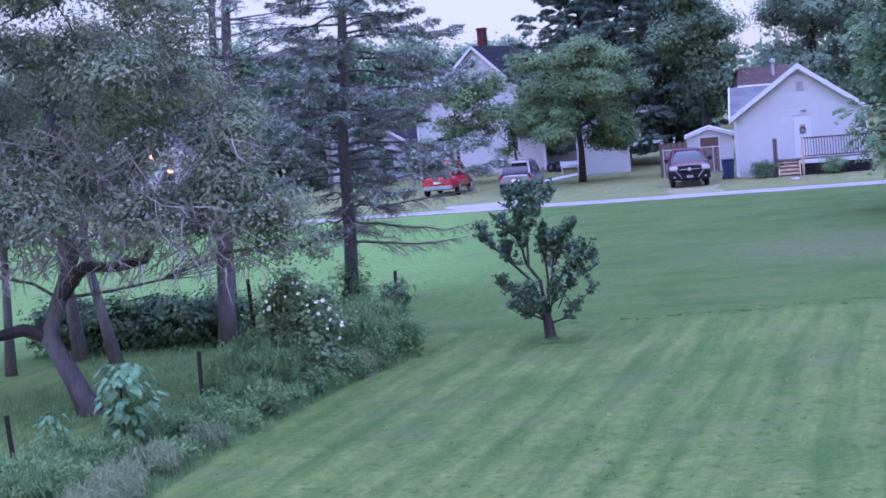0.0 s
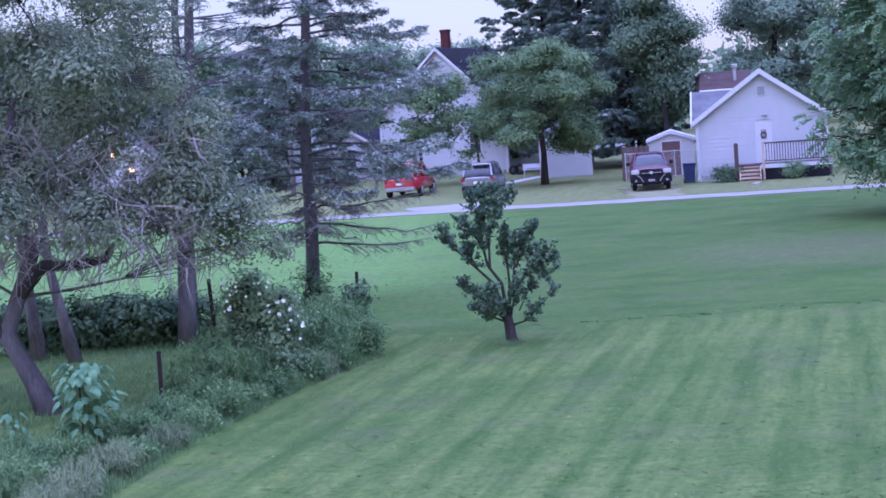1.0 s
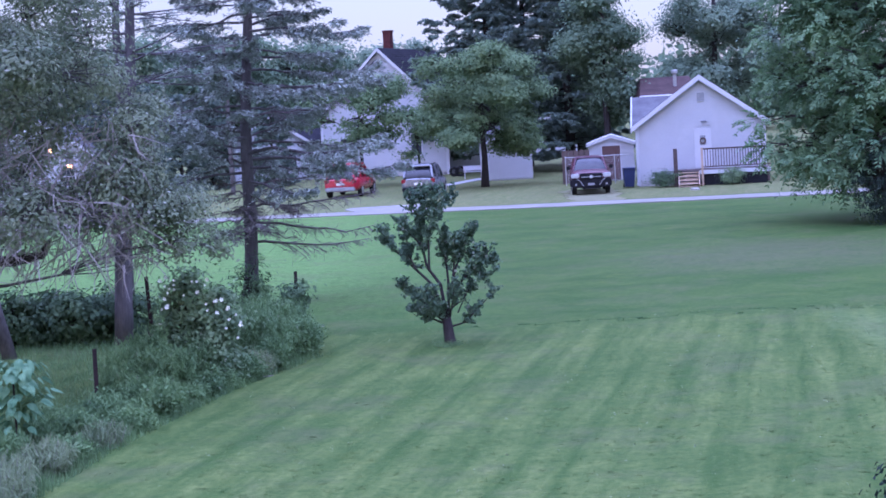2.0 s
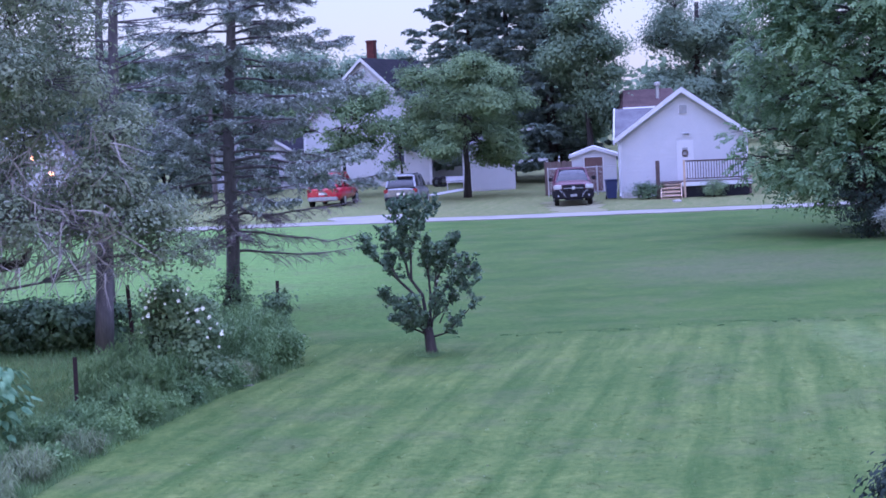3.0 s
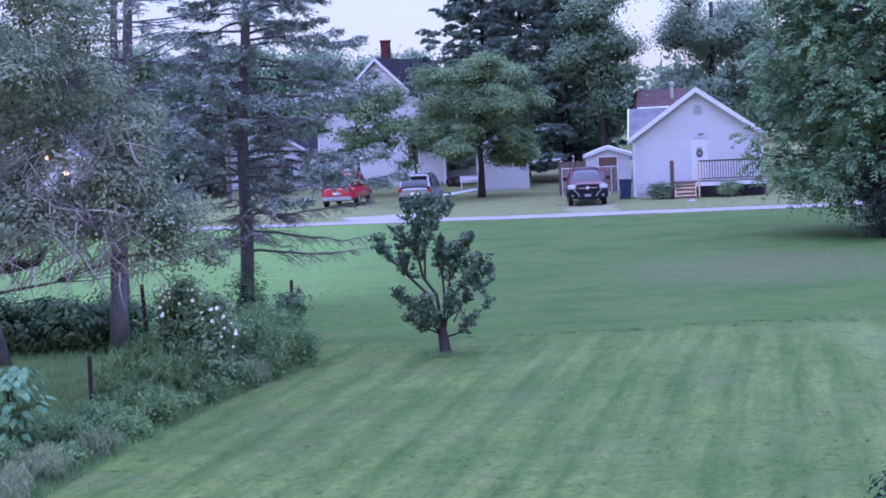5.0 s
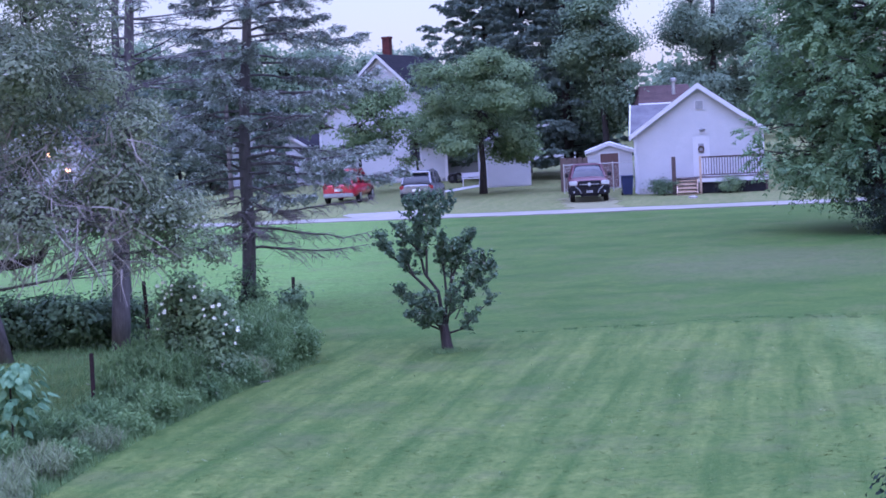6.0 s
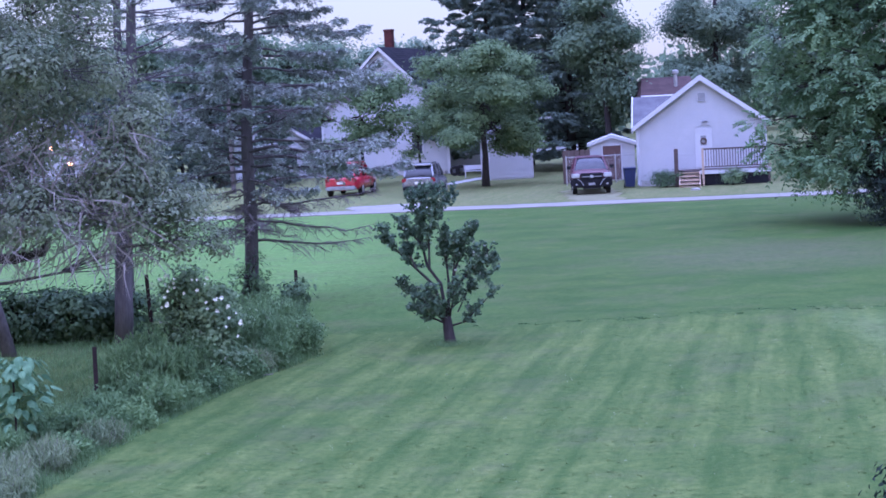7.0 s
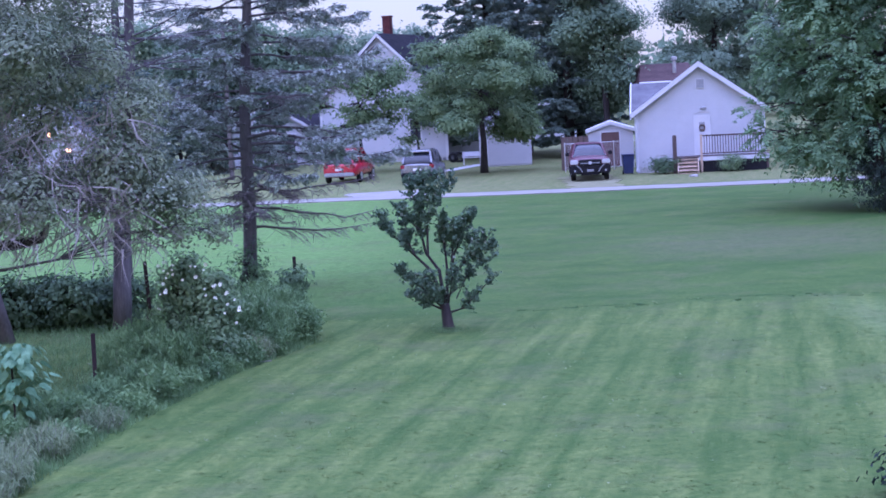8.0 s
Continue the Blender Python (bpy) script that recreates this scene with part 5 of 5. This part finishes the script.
g.tube([(-0.62, 0, 1.35), (-1.0, -0.1, 1.5), (-1.5, -0.2, 1.42), (-2.2, -0.3, 1.8)], [0.13, 0.11, 0.09, 0.06], 8)
g.tube([(-0.4, 0.1, 1.95), (0.1, 0.0, 2.45), (0.7, -0.1, 2.42), (1.15, -0.1, 2.5), (1.3, 0, 2.75)], [0.12, 0.1, 0.085, 0.07, 0.03], 8)
part("limb", g, M_BARK_DARK, old)
gt = Geo()
for k in range(1250):
    x = rng.uniform(-3.2, 2.9)
    p = np.array([x, rng.uniform(-1.2, 1.8), rng.uniform(2.5, 4.9 if k % 2 else 3.7) - 0.04 * x * x])
    d = unit(np.array([rng.normal() * 0.8, rng.normal() * 0.5, -rng.uniform(0.2, 1.4)]))
    q = p + d * rng.uniform(0.3, 0.9)
    mid = (p + q) / 2 + rng.normal(size=3) * 0.06
    gt.tube([p, mid, q], [0.012, 0.008, 0.003], 3)
    for _ in range(2):
        e = mid + unit(rng.normal(size=3) + d) * rng.uniform(0.12, 0.35)
        gt.tube([mid, e], [0.005, 0.002], 3)
part("dead_twig", gt, M_TWIG, old, "grey hanging dead twigs")
# twin trunks behind it
for k, (x, y, x2) in enumerate([(-9.8, 32.2, -9.95), (-8.83, 31.4, -9.2), (-10.9, 31.0, -10.8)]):
    bl = [((rng.uniform(-1.6, 1.4), rng.uniform(-0.8, 0.8), rng.uniform(3.6, 6.5)), (0.8, 0.7, 0.5)) for _ in range(9)]
    broadleaf("tree", "slim grey trunk of a yard tree with olive leaves", (x, y, 0), [(0, 0, -0.1), ((x2 - x) * 0.5, 0, 0.9), (x2 - x, 0, 1.9), ((x2 - x) * 1.3, 0.1, 3.4), ((x2 - x) * 1.2, 0.1, 5)], 0.15 - 0.02 * k, bl, 18, 0.24, 40, (0.10, 0.045), M_OLIVE, M_BARK_PALE, 90 + k, "yard trees", twig_r=0.01)

# dark hedge behind the fence
rng = np.random.default_rng(17)
for k in range(9):
    low_shrub("hedge_shrub", (-10.6 + 0.46 * k, 33.4 + 0.3 * math.sin(k * 2.0), 0), 0.6 + 0.12 * math.sin(k * 1.7), 1.15 + 0.26 * math.sin(k * 3.1), 100 + k, M_HEDGE, "dark green hedge shrub past the fence", leaf=(0.12, 0.07), n=36, per_clump=44, ry=0.6)

# rose of sharon standing in the lawn
def forked_shrub(name, label, base, trunk, trunk_r, stems, leaf_m, bark_m, seed):
    """A short trunk that divides into bent stems, each set with short leafy shoots along its outer part. A stem is its bends in x and z, its thickness, where its leaves begin and how thick they stand."""
    rng = np.random.default_rng(seed)
    ob = thing(name, pose(*base), label, "shrub")
    part("trunk", Geo().tube(trunk, [trunk_r * 1.45, trunk_r * 1.1, trunk_r, trunk_r * 0.85], 9), bark_m, ob, smooth=True)
    leaves = []
    for bends, thick, bare, dense in stems:
        deep = rng.uniform(-0.45, 0.45)
        n = len(bends)
        line = [np.array((x, deep * (i / (n - 1)) ** 1.3, z)) for i, (x, z) in enumerate(bends)]
        g = Geo().tube(line, [thick * (1 - 0.75 * i / (n - 1)) for i in range(n)], 6)
        run = sum(np.linalg.norm(q - p) for p, q in zip(line[:-1], line[1:]))
        for _ in range(int(run * 24 * dense)):
            u = (bare + (1 - bare) * rng.uniform(0, 1) ** 0.85) * (n - 1)
            i = min(int(u), n - 2)
            p = line[i] * (1 - (u - i)) + line[i + 1] * (u - i)
            d = unit(rng.normal(size=3) * np.array([0.8, 0.8, 0.5]) + unit(line[i + 1] - line[i]) * 0.6 + np.array([0, 0, 0.35]))
            q = p + d * rng.uniform(0.07, 0.23)
            g.tube([p, q], [0.006, 0.0025], 4)
            m = int(rng.uniform(7, 20))
            c = p + (q - p) * rng.uniform(0.3, 1.2, size=(m, 1)) + rng.normal(size=(m, 3)) * 0.03
            leaves.append(leaf_quads(rng, c, 0.085, 0.055, up=0.5, spread=0.8))
        part("stem", g, bark_m, ob)
    part("foliage", fast_mesh("foliage", np.concatenate(leaves), 4), leaf_m, ob)
    return ob


HIB = [
    ([(0, 0.45), (-0.25, 1.15), (-0.6, 1.5), (-0.95, 1.85), (-1.2, 2.2)], 0.036, 0.42, 0.9),
    ([(-0.02, 0.5), (-0.1, 1.15), (-0.34, 1.5), (-0.44, 2.05), (-0.4, 2.5), (-0.33, 2.95)], 0.038, 0.5, 1.3),
    ([(-0.3, 1.42), (-0.28, 2.0), (-0.18, 2.45), (-0.1, 2.95)], 0.026, 0.3, 1.5),
    ([(-0.2, 2.35), (0.02, 2.62), (0.22, 2.8)], 0.014, 0.1, 1.5),
    ([(-0.44, 1.95), (-0.7, 2.25), (-0.78, 2.45)], 0.018, 0.1, 1.6),
    ([(-0.55, 1.48), (-0.72, 1.85), (-0.66, 2.2)], 0.018, 0.2, 1.3),
    ([(-0.4, 2.4), (-0.56, 2.66), (-0.55, 2.9)], 0.014, 0.1, 1.3),
    ([(0.02, 0.5), (0.05, 1.2), (0.02, 1.75), (0.02, 2.15)], 0.032, 0.45, 1.3),
    ([(0.04, 0.85), (0.2, 1.45), (0.4, 1.95), (0.58, 2.25)], 0.03, 0.35, 1.4),
    ([(0.14, 1.3), (0.22, 1.8), (0.26, 2.1)], 0.018, 0.2, 1.5),
    ([(0.06, 0.88), (0.34, 1.25), (0.62, 1.5), (0.86, 1.78)], 0.028, 0.35, 1.0),
    ([(0.62, 1.5), (0.85, 1.52), (0.92, 1.66)], 0.014, 0.1, 1.0),
    ([(0.36, 1.3), (0.5, 1.6), (0.62, 1.85)], 0.016, 0.15, 1.0),
    ([(0.06, 0.34), (0.32, 0.42), (0.62, 0.72), (0.88, 1.0)], 0.022, 0.2, 0.62),
    ([(0.2, 0.6), (0.4, 0.98), (0.66, 1.2)], 0.014, 0.2, 0.5),
    ([(-0.08, 0.45), (-0.35, 0.75), (-0.62, 0.98), (-0.84, 1.12)], 0.028, 0.15, 1.9),
    ([(-0.1, 0.42), (-0.4, 0.56), (-0.66, 0.72)], 0.022, 0.15, 1.7),
    ([(-0.05, 0.45), (-0.22, 0.72), (-0.36, 1.1)], 0.022, 0.15, 1.6),
    ([(0.0, 0.42), (-0.12, 0.62), (-0.2, 0.78)], 0.018, 0.1, 1.6),
    ([(0.04, 0.5), (0.1, 0.8), (0.16, 1.15)], 0.02, 0.2, 0.9),
    ([(0.1, 0.7), (0.26, 0.8), (0.45, 1.1)], 0.014, 0.2, 0.7),
    ([(0.32, 0.42), (0.44, 0.56), (0.55, 0.55)], 0.012, 0.1, 0.7),
    ([(0.5, 1.42), (0.74, 1.3), (0.92, 1.36)], 0.012, 0.2, 0.8),
]
hib = forked_shrub("hibiscus_tree", "young multi-stemmed hibiscus tree standing in the mown lawn", (-0.12, 30.2, 0), [(0.04, 0, -0.08), (0.02, 0, 0.1), (0, 0, 0.3), (-0.02, 0, 0.52)], 0.1, HIB, M_HIB, M_BARK_DARK, 41)
rng = np.random.default_rng(42)
ring_pts = np.stack([-0.12 + rng.normal(size=500) * 0.14, 30.1 + rng.normal(size=500) * 0.14, np.zeros(500)], 1)
ob = part("long_grass", blades_mesh(rng, ring_pts, 0.1, 0.012), M_WEED)
tagged(ob, "tuft of unmown grass round the hibiscus trunk", "grass", kind="stuff")

# ---------------------------------------------------------------- fence line, weeds and flowers
def t_post(x, y, h, lean):
    ob = thing("fence_post", pose(x, y, 0, 0, lean, 0), "thin rusty steel fence post", "fence post", "fence posts")
    part("post", Geo().box((-0.034, -0.005, -0.2), (0.034, 0.005, h)).box((-0.005, 0.0055, -0.2), (0.005, 0.045, h)), M_RUST, ob)
    for k in range(int(h / 0.12)):
        part("stud", Geo().box((-0.008, -0.014, 0.1 + k * 0.12), (0.008, -0.0045, 0.13 + k * 0.12)), M_RUST, ob)
    return ob


t_post(-7.35, 20.7, 0.95, -3)
t_post(-5.72, 25.0, 1.02, 1)
t_post(-5.55, 29.2, 1.72, -2)
t_post(-3.2, 32.4, 1.35, 1)
post = thing("fence_post", pose(-5.25, 27.4, 0), "stout weathered wooden fence post", "fence post", "fence posts")
part("post", Geo().tube([(0, 0, -0.2), (0, 0, 0.9), (0.01, 0, 1.0)], [0.06, 0.055, 0.035], 8), M_BARK_DARK, post)

# white flowering bush on the fence
def white_flower(parent, p, s, rng):
    g = Geo()
    n = unit(np.array([rng.normal() * 0.5, -1.0, 0.5 + rng.normal() * 0.3]))
    u = unit(np.cross(n, [0, 0, 1.0]))
    v = np.cross(n, u)
    for k in range(5):
        a = k * math.tau / 5
        d, e = u * math.cos(a) + v * math.sin(a), -u * math.sin(a) + v * math.cos(a)
        q = [p, p + s * (0.55 * d - 0.35 * e + 0.18 * n), p + s * (1.0 * d - 0.2 * e + 0.3 * n), p + s * (1.0 * d + 0.2 * e + 0.3 * n), p + s * (0.55 * d + 0.35 * e + 0.18 * n)]
        g.add(q, [(0, 1, 2, 3, 4)])
    part("flower", g, M_PETAL, parent)


rng = np.random.default_rng(44)
rb_blobs = [((-0.2, 0.1, 1.72), (0.3, 0.3, 0.25)), ((0.3, 0.0, 1.4), (0.35, 0.3, 0.28)), ((0.3, -0.1, 0.85), (0.4, 0.35, 0.35)), ((-0.5, 0.0, 0.5), (0.3, 0.3, 0.45)), ((-0.25, 0, 1.35), (0.45, 0.35, 0.35)), ((0.2, 0, 1.1), (0.5, 0.4, 0.35)), ((-0.35, -0.1, 0.8), (0.4, 0.4, 0.4)), ((0.1, -0.2, 0.6), (0.55, 0.4, 0.4)), ((0.35, -0.3, 0.3), (0.4, 0.3, 0.25)), ((-0.3, -0.2, 0.35), (0.35, 0.3, 0.3))]
bush = broadleaf("flowering_bush", "leafy bush with white flowers growing on the fence line", (-4.42, 27.5, 0), [(0, 0, -0.05), (0, 0, 0.5), (-0.1, 0, 1.2)], 0.035, rb_blobs, 28, 0.12, 38, (0.085, 0.05), M_ROSE, M_BARK_DARK, 44, category="bush", twig_r=0.006)
for k in range(34):
    x = rng.uniform(-0.75, 0.8)
    z = 1.88 - 0.55 * (x + 0.2) ** 2 - abs(rng.normal()) * 0.36 - (0.2 if x > 0.3 else 0)
    white_flower(bush, np.array([x, -0.34 - rng.uniform(0, 0.12), z + 0.05]), rng.uniform(0.022, 0.042), rng)
for k in range(6):
    white_flower(bush, np.array([rng.uniform(0.2, 0.7), -0.45, rng.uniform(0.25, 0.75)]), rng.uniform(0.03, 0.05), rng)

# vine grown round the end post
broadleaf("vine_clump", "round dark green vine clump on the end fence post", (-3.15, 31.9, 0), [(0, 0, -0.05), (0.03, 0, 0.5), (0, 0, 0.9)], 0.02, [((0, 0, 0.98), (0.3, 0.28, 0.26)), ((-0.12, 0, 0.6), (0.25, 0.25, 0.3))], 22, 0.09, 36, (0.08, 0.05), M_HEDGE, M_BARK_DARK, 45, category="vine", twig_r=0.006)


def edge_x(y):
    """The lawn's edge along the weeds."""
    y = np.asarray(y, float)
    near_part = -5.22 + 0.13 * (y - 19.4) + 0.0135 * (y - 19.4) ** 2
    return np.where(y < 29.7, near_part, np.maximum(-2.49 - 0.25 * (y - 29.7), -3.6))


rng = np.random.default_rng(46)


def weed_band(name, n, lo, hi, off, height, width, leaf_m, label, y0=18.2, y1=32.5, clumpy=0.0, leafy=0):
    y = rng.uniform(y0, y1, size=n)
    if clumpy:
        c = rng.uniform(y0, y1, size=24)
        y = np.clip(c[rng.integers(0, 24, size=n)] + rng.normal(size=n) * clumpy, y0, y1)
    u = rng.uniform(0, 1, size=n)
    x = edge_x(y) - off - u * (lo + (hi - lo) * rng.uniform(0, 1, size=n))
    base = np.stack([x, y, np.zeros(n)], 1)
    h = height * (0.45 + 0.55 * np.minimum(1, u * 2.2)) * (0.75 + 0.5 * np.sin(y * 1.7) ** 2)
    me = blades_mesh(rng, base, h, width, 0.28)
    ob = part(name, me, leaf_m)
    tagged(ob, label, "weeds", kind="stuff")
    if leafy:
        k = rng.integers(0, n, size=leafy)
        pts = base[k] + np.stack([rng.normal(size=leafy) * 0.07, rng.normal(size=leafy) * 0.07, h[k] * rng.uniform(0.1, 1.0, size=leafy)], 1)
        lo_ = part("weed_leaves", fast_mesh("weed_leaves", leaf_quads(rng, pts, 0.075, 0.032), 4), leaf_m)
        tagged(lo_, "small leaves of the fence line weeds", "weeds", kind="stuff")
    return ob


weed_band("weeds", 9000, 0.5, 1.5, -0.05, 0.26, 0.012, M_WEED, "low green weeds along the fence", y1=29.6, leafy=0)


def weed_clump(x, y, r, h, kind):
    """One stand of weeds: upright stems with small, narrow or broad leaves."""
    ns = int(60 * r / 0.3)
    a, q = rng.uniform(0, math.tau, size=ns), np.sqrt(rng.uniform(0, 1, size=ns)) * r
    foot = np.stack([q * np.cos(a) * 0.7, q * np.sin(a) * 0.7, np.full(ns, -0.02)], 1)
    hh = h * rng.uniform(0.55, 1.1, size=ns) * (1 - 0.35 * q / r)
    tip = foot * np.array([1.45, 1.45, 0]) + np.stack([rng.normal(size=ns) * 0.06, rng.normal(size=ns) * 0.06, hh], 1)
    leaf, per, mt, label = ((0.11, 0.018), 60, M_WEED, "feathery grey green weed stand by the fence"), ((0.06, 0.03), 46, M_WEED, "leafy dark green weed stand by the fence"), ((0.075, 0.034), 40, M_WEED, "broad-leaved green weed stand by the fence"), ((0.16, 0.012), 40, M_HAY, "pale seeding grass stand at the lawn edge")
    leaf, per, mt, label = (leaf, per, mt, label)[kind]
    u = rng.uniform(0.08, 1.0, size=(ns, per, 1)) ** 0.8
    pts = foot[:, None] * (1 - u) + tip[:, None] * u + rng.normal(size=(ns, per, 3)) * np.array([0.05, 0.05, 0.03])
    pts = pts.reshape(-1, 3)
    pts = pts[pts[:, 2] > 0.0]
    ob = thing("weed_stand", pose(x, y, 0), label, "weeds", "weeds along the fence")
    g = Geo()
    for p, t_ in zip(foot, tip):
        g.tube([p, (p + t_) / 2 + rng.normal(size=3) * 0.015, t_], [0.005, 0.004, 0.0015], 3)
    part("stalk", g, M_TWIG if kind == 3 else M_WEED, ob)
    part("foliage", fast_mesh("foliage", leaf_quads(rng, pts, leaf[0], leaf[1], along=np.tile([0.0, 0.0, 1.0], (len(pts), 1)) if kind in (0, 3) else None, up=0.4), 4), mt, ob)


for y, off, r, h, kind in [(18.2, 0.3, 0.4, 0.5, 3), (18.9, 0.35, 0.4, 0.55, 3), (19.6, 0.5, 0.35, 0.5, 3), (19.9, 1.3, 0.4, 0.55, 1), (20.6, 0.4, 0.35, 0.5, 3), (20.9, 1.1, 0.4, 0.6, 0), (21.4, 0.45, 0.3, 0.4, 2), (22.2, 0.3, 0.3, 0.4, 3), (25.5, 1.5, 0.4, 0.95, 0), (26.3, 1.5, 0.45, 1.05, 0), (27.1, 1.75, 0.4, 1.0, 0), (24.3, 1.1, 0.3, 0.45, 2), (21.0, 1.9, 0.5, 0.6, 0), (20.2, 1.75, 0.5, 0.62, 0), (20.4, 2.5, 0.45, 0.55, 2), (22.5, 1.6, 0.4, 0.5, 0), (19.4, 1.4, 0.45, 0.6, 0), (19.6, 2.3, 0.45, 0.5, 0), (23.4, 1.6, 0.4, 0.55, 0),
                           (22.6, 0.75, 0.35, 0.5, 2), (23.3, 0.3, 0.28, 0.4, 1), (23.6, 0.9, 0.4, 0.55, 0), (24.3, 0.35, 0.3, 0.5, 2), (24.9, 0.75, 0.35, 0.6, 0), (25.3, 0.3, 0.24, 0.3, 1), (25.9, 0.9, 0.45, 0.95, 0), (26.0, 0.35, 0.26, 0.35, 1), (26.6, 0.4, 0.3, 0.35, 2),
                           (27.0, 0.95, 0.4, 0.9, 0), (27.3, 0.3, 0.28, 0.45, 1), (27.9, 0.4, 0.3, 0.5, 3), (28.4, 0.35, 0.32, 0.55, 1), (28.9, 0.55, 0.4, 0.9, 0), (29.2, 1.0, 0.4, 1.15, 0), (29.6, 0.4, 0.36, 0.75, 2), (30.1, 0.75, 0.42, 1.15, 0), (30.3, 0.2, 0.3, 0.75, 1),
                           (30.9, 0.35, 0.36, 1.05, 0), (31.3, 0.95, 0.42, 1.2, 1), (31.8, 0.4, 0.35, 1.0, 1), (32.4, 0.7, 0.42, 1.1, 1), (31.4, 1.7, 0.4, 1.0, 0)]:
    weed_clump(float(edge_x(y)) - off, y, r, h * (1.15 if 24 < y < 30 and kind != 3 else 1.0), kind)
# rough grass past the fence
n = 20000
y = rng.uniform(17, 34, size=n)
base = np.stack([edge_x(y) - 1.0 - rng.uniform(0, 1, size=n) ** 1.0 * 6.0, y, np.zeros(n)], 1)
ob = part("rough_grass", blades_mesh(rng, base, 0.17, 0.013, 0.5), M_WEED)
tagged(ob, "rough unmown grass past the fence", "grass", kind="stuff")

# broad-leaved plants at the fence
heart = Geo()
for sg in (-1, 1):
    pts = [(0, 0, 0), (sg * 0.26, 0.02, -0.03), (sg * 0.4, 0.3, -0.07), (sg * 0.26, 0.68, -0.13), (0, 1.08, -0.27), (0, 0.68, -0.06), (0, 0.3, 0.02)]
    heart.add(pts, [(0, 1, 2, 6), (6, 2, 3, 5), (5, 3, 4)])
heart_me = heart.mesh("leaf")
heart_me.materials.append(M_BIGLEAF)


def broad_plant(base, h, r, n, size, seed, label):
    rng = np.random.default_rng(seed)
    ob = thing("broad_leaved_plant", pose(*base), label, "plant")
    g = Geo()
    g.tube([(0, 0, -0.05), (0.02, 0, h * 0.5), (0, 0.02, h)], [0.022, 0.017, 0.008], 7)
    part("stem", g, M_WEED, ob)
    for k in range(n):
        z = h * (0.18 + 0.84 * math.sqrt(rng.uniform(0, 1)))
        a = k * 2.4 + rng.uniform(-0.4, 0.4)
        rr = r * rng.uniform(0.25, 1.0) * math.sqrt(max(0.05, 1 - (z / h - 0.6) ** 2 * 3.0))
        q = (rr * math.cos(a), rr * math.sin(a), z + 0.04)
        part("petiole", Geo().tube([(0, 0, z - 0.12), (q[0] * 0.6, q[1] * 0.6, z - 0.02), q], [0.006, 0.005, 0.004], 4), M_WEED, ob)
        s = size * rng.uniform(0.65, 1.15)
        lf = part("leaf", heart_me, None, ob)
        lf.matrix_basis = pose(*q, -12 - 45 * rng.random(), rng.uniform(-15, 15), math.degrees(a) - 90) @ Matrix.Scale(s, 4)
    return ob


broad_plant((-6.1, 21.9, 0), 1.32, 0.46, 150, 0.17, 1, "tall plant with large pale heart-shaped leaves on a stake")
broad_plant((-7.0, 21.4, 0), 0.76, 0.28, 36, 0.12, 2, "young plant with large pale leaves among weeds")
stk = Geo().tube([(0, 0, -0.1), (0.01, 0, 1.15)], 0.014, 6)
ob = part("plant_stake", stk, M_RUST)
ob.matrix_basis = pose(-6.12, 21.75, 0)
tagged(ob, "thin dark stake beside the broad-leaved plant", "stake")
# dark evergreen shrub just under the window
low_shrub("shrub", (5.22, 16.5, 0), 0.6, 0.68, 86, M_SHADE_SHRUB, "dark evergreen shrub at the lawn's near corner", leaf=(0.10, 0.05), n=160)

# a dry branch lying at the lawn edge
ob = part("fallen_branch", Geo().tube([(-0.5, -0.15, 0.02), (0, 0, 0.05), (0.55, 0.3, 0.03)], [0.014, 0.018, 0.007], 6), M_TWIG)
ob.location = (-3.75, 27.2, 0)
tagged(ob, "pale dry branch lying at the lawn edge", "branch")

# ---------------------------------------------------------------- lawn blades
rng = np.random.default_rng(47)
n = 5000
y = 16.0 + 17.0 * rng.uniform(0, 1, size=n) ** 1.25
x = rng.uniform(-6.5, 9.5, size=n)
keep = (x > edge_x(y) - 0.2) & (np.abs(x) < 1.6 + y * 0.31)
x, y = x[keep], y[keep]
per = 5
tuft = rng.uniform(0.4, 1.3, size=len(x)) ** 2
cx = (x[:, None] + rng.normal(size=(len(x), per)) * 0.03).ravel()
cy = (y[:, None] + rng.normal(size=(len(x), per)) * 0.02).ravel()
base = np.stack([cx, cy, ground_z(cx, cy) + 0.003], 1)
ob = part("lawn_blades", blades_mesh(rng, base, 0.007 * np.repeat(tuft, per), 0.02, 6.0), M_BLADES)
tagged(ob, "short mown grass blades in small tufts", "grass", kind="stuff")
n = 24
sx = rng.uniform(0.2, 10.5, size=n)
sl = rng.uniform(0.05, 0.4, size=n)
x = (sx[:, None] + sl[:, None] * rng.uniform(-1, 1, size=(n, 40))).ravel()
y = 32.4 + 0.15 * np.sin(x * 1.1) + np.repeat(rng.normal(size=n) * 0.16, 40) + rng.normal(size=n * 40) * 0.025
ob = part("edge_grass", blades_mesh(rng, np.stack([x, y, ground_z(x, y) - 0.005], 1), 0.04, 0.014, 0.8), M_EDGE)
tagged(ob, "ragged longer grass tufts at the mown edge", "grass", kind="stuff")
# clover heads and small pale weeds
n = 260
y = 16.5 + 16 * rng.uniform(0, 1, size=n)
x = rng.uniform(-4, 9, size=n)
keep = (x > edge_x(y) + 0.1)
pts = np.stack([x, y, ground_z(x, y) + 0.035], 1)[keep]
pts = (pts[:, None, :] + rng.normal(size=(len(pts), 3, 3)) * np.array([0.015, 0.015, 0.008])).reshape(-1, 3)
ob = part("clover_flowers", fast_mesh("clover_flowers", leaf_quads(rng, pts, 0.022, 0.018), 4), M_HAY)
tagged(ob, "scattered pale clover heads in the lawn", "clover", kind="stuff")
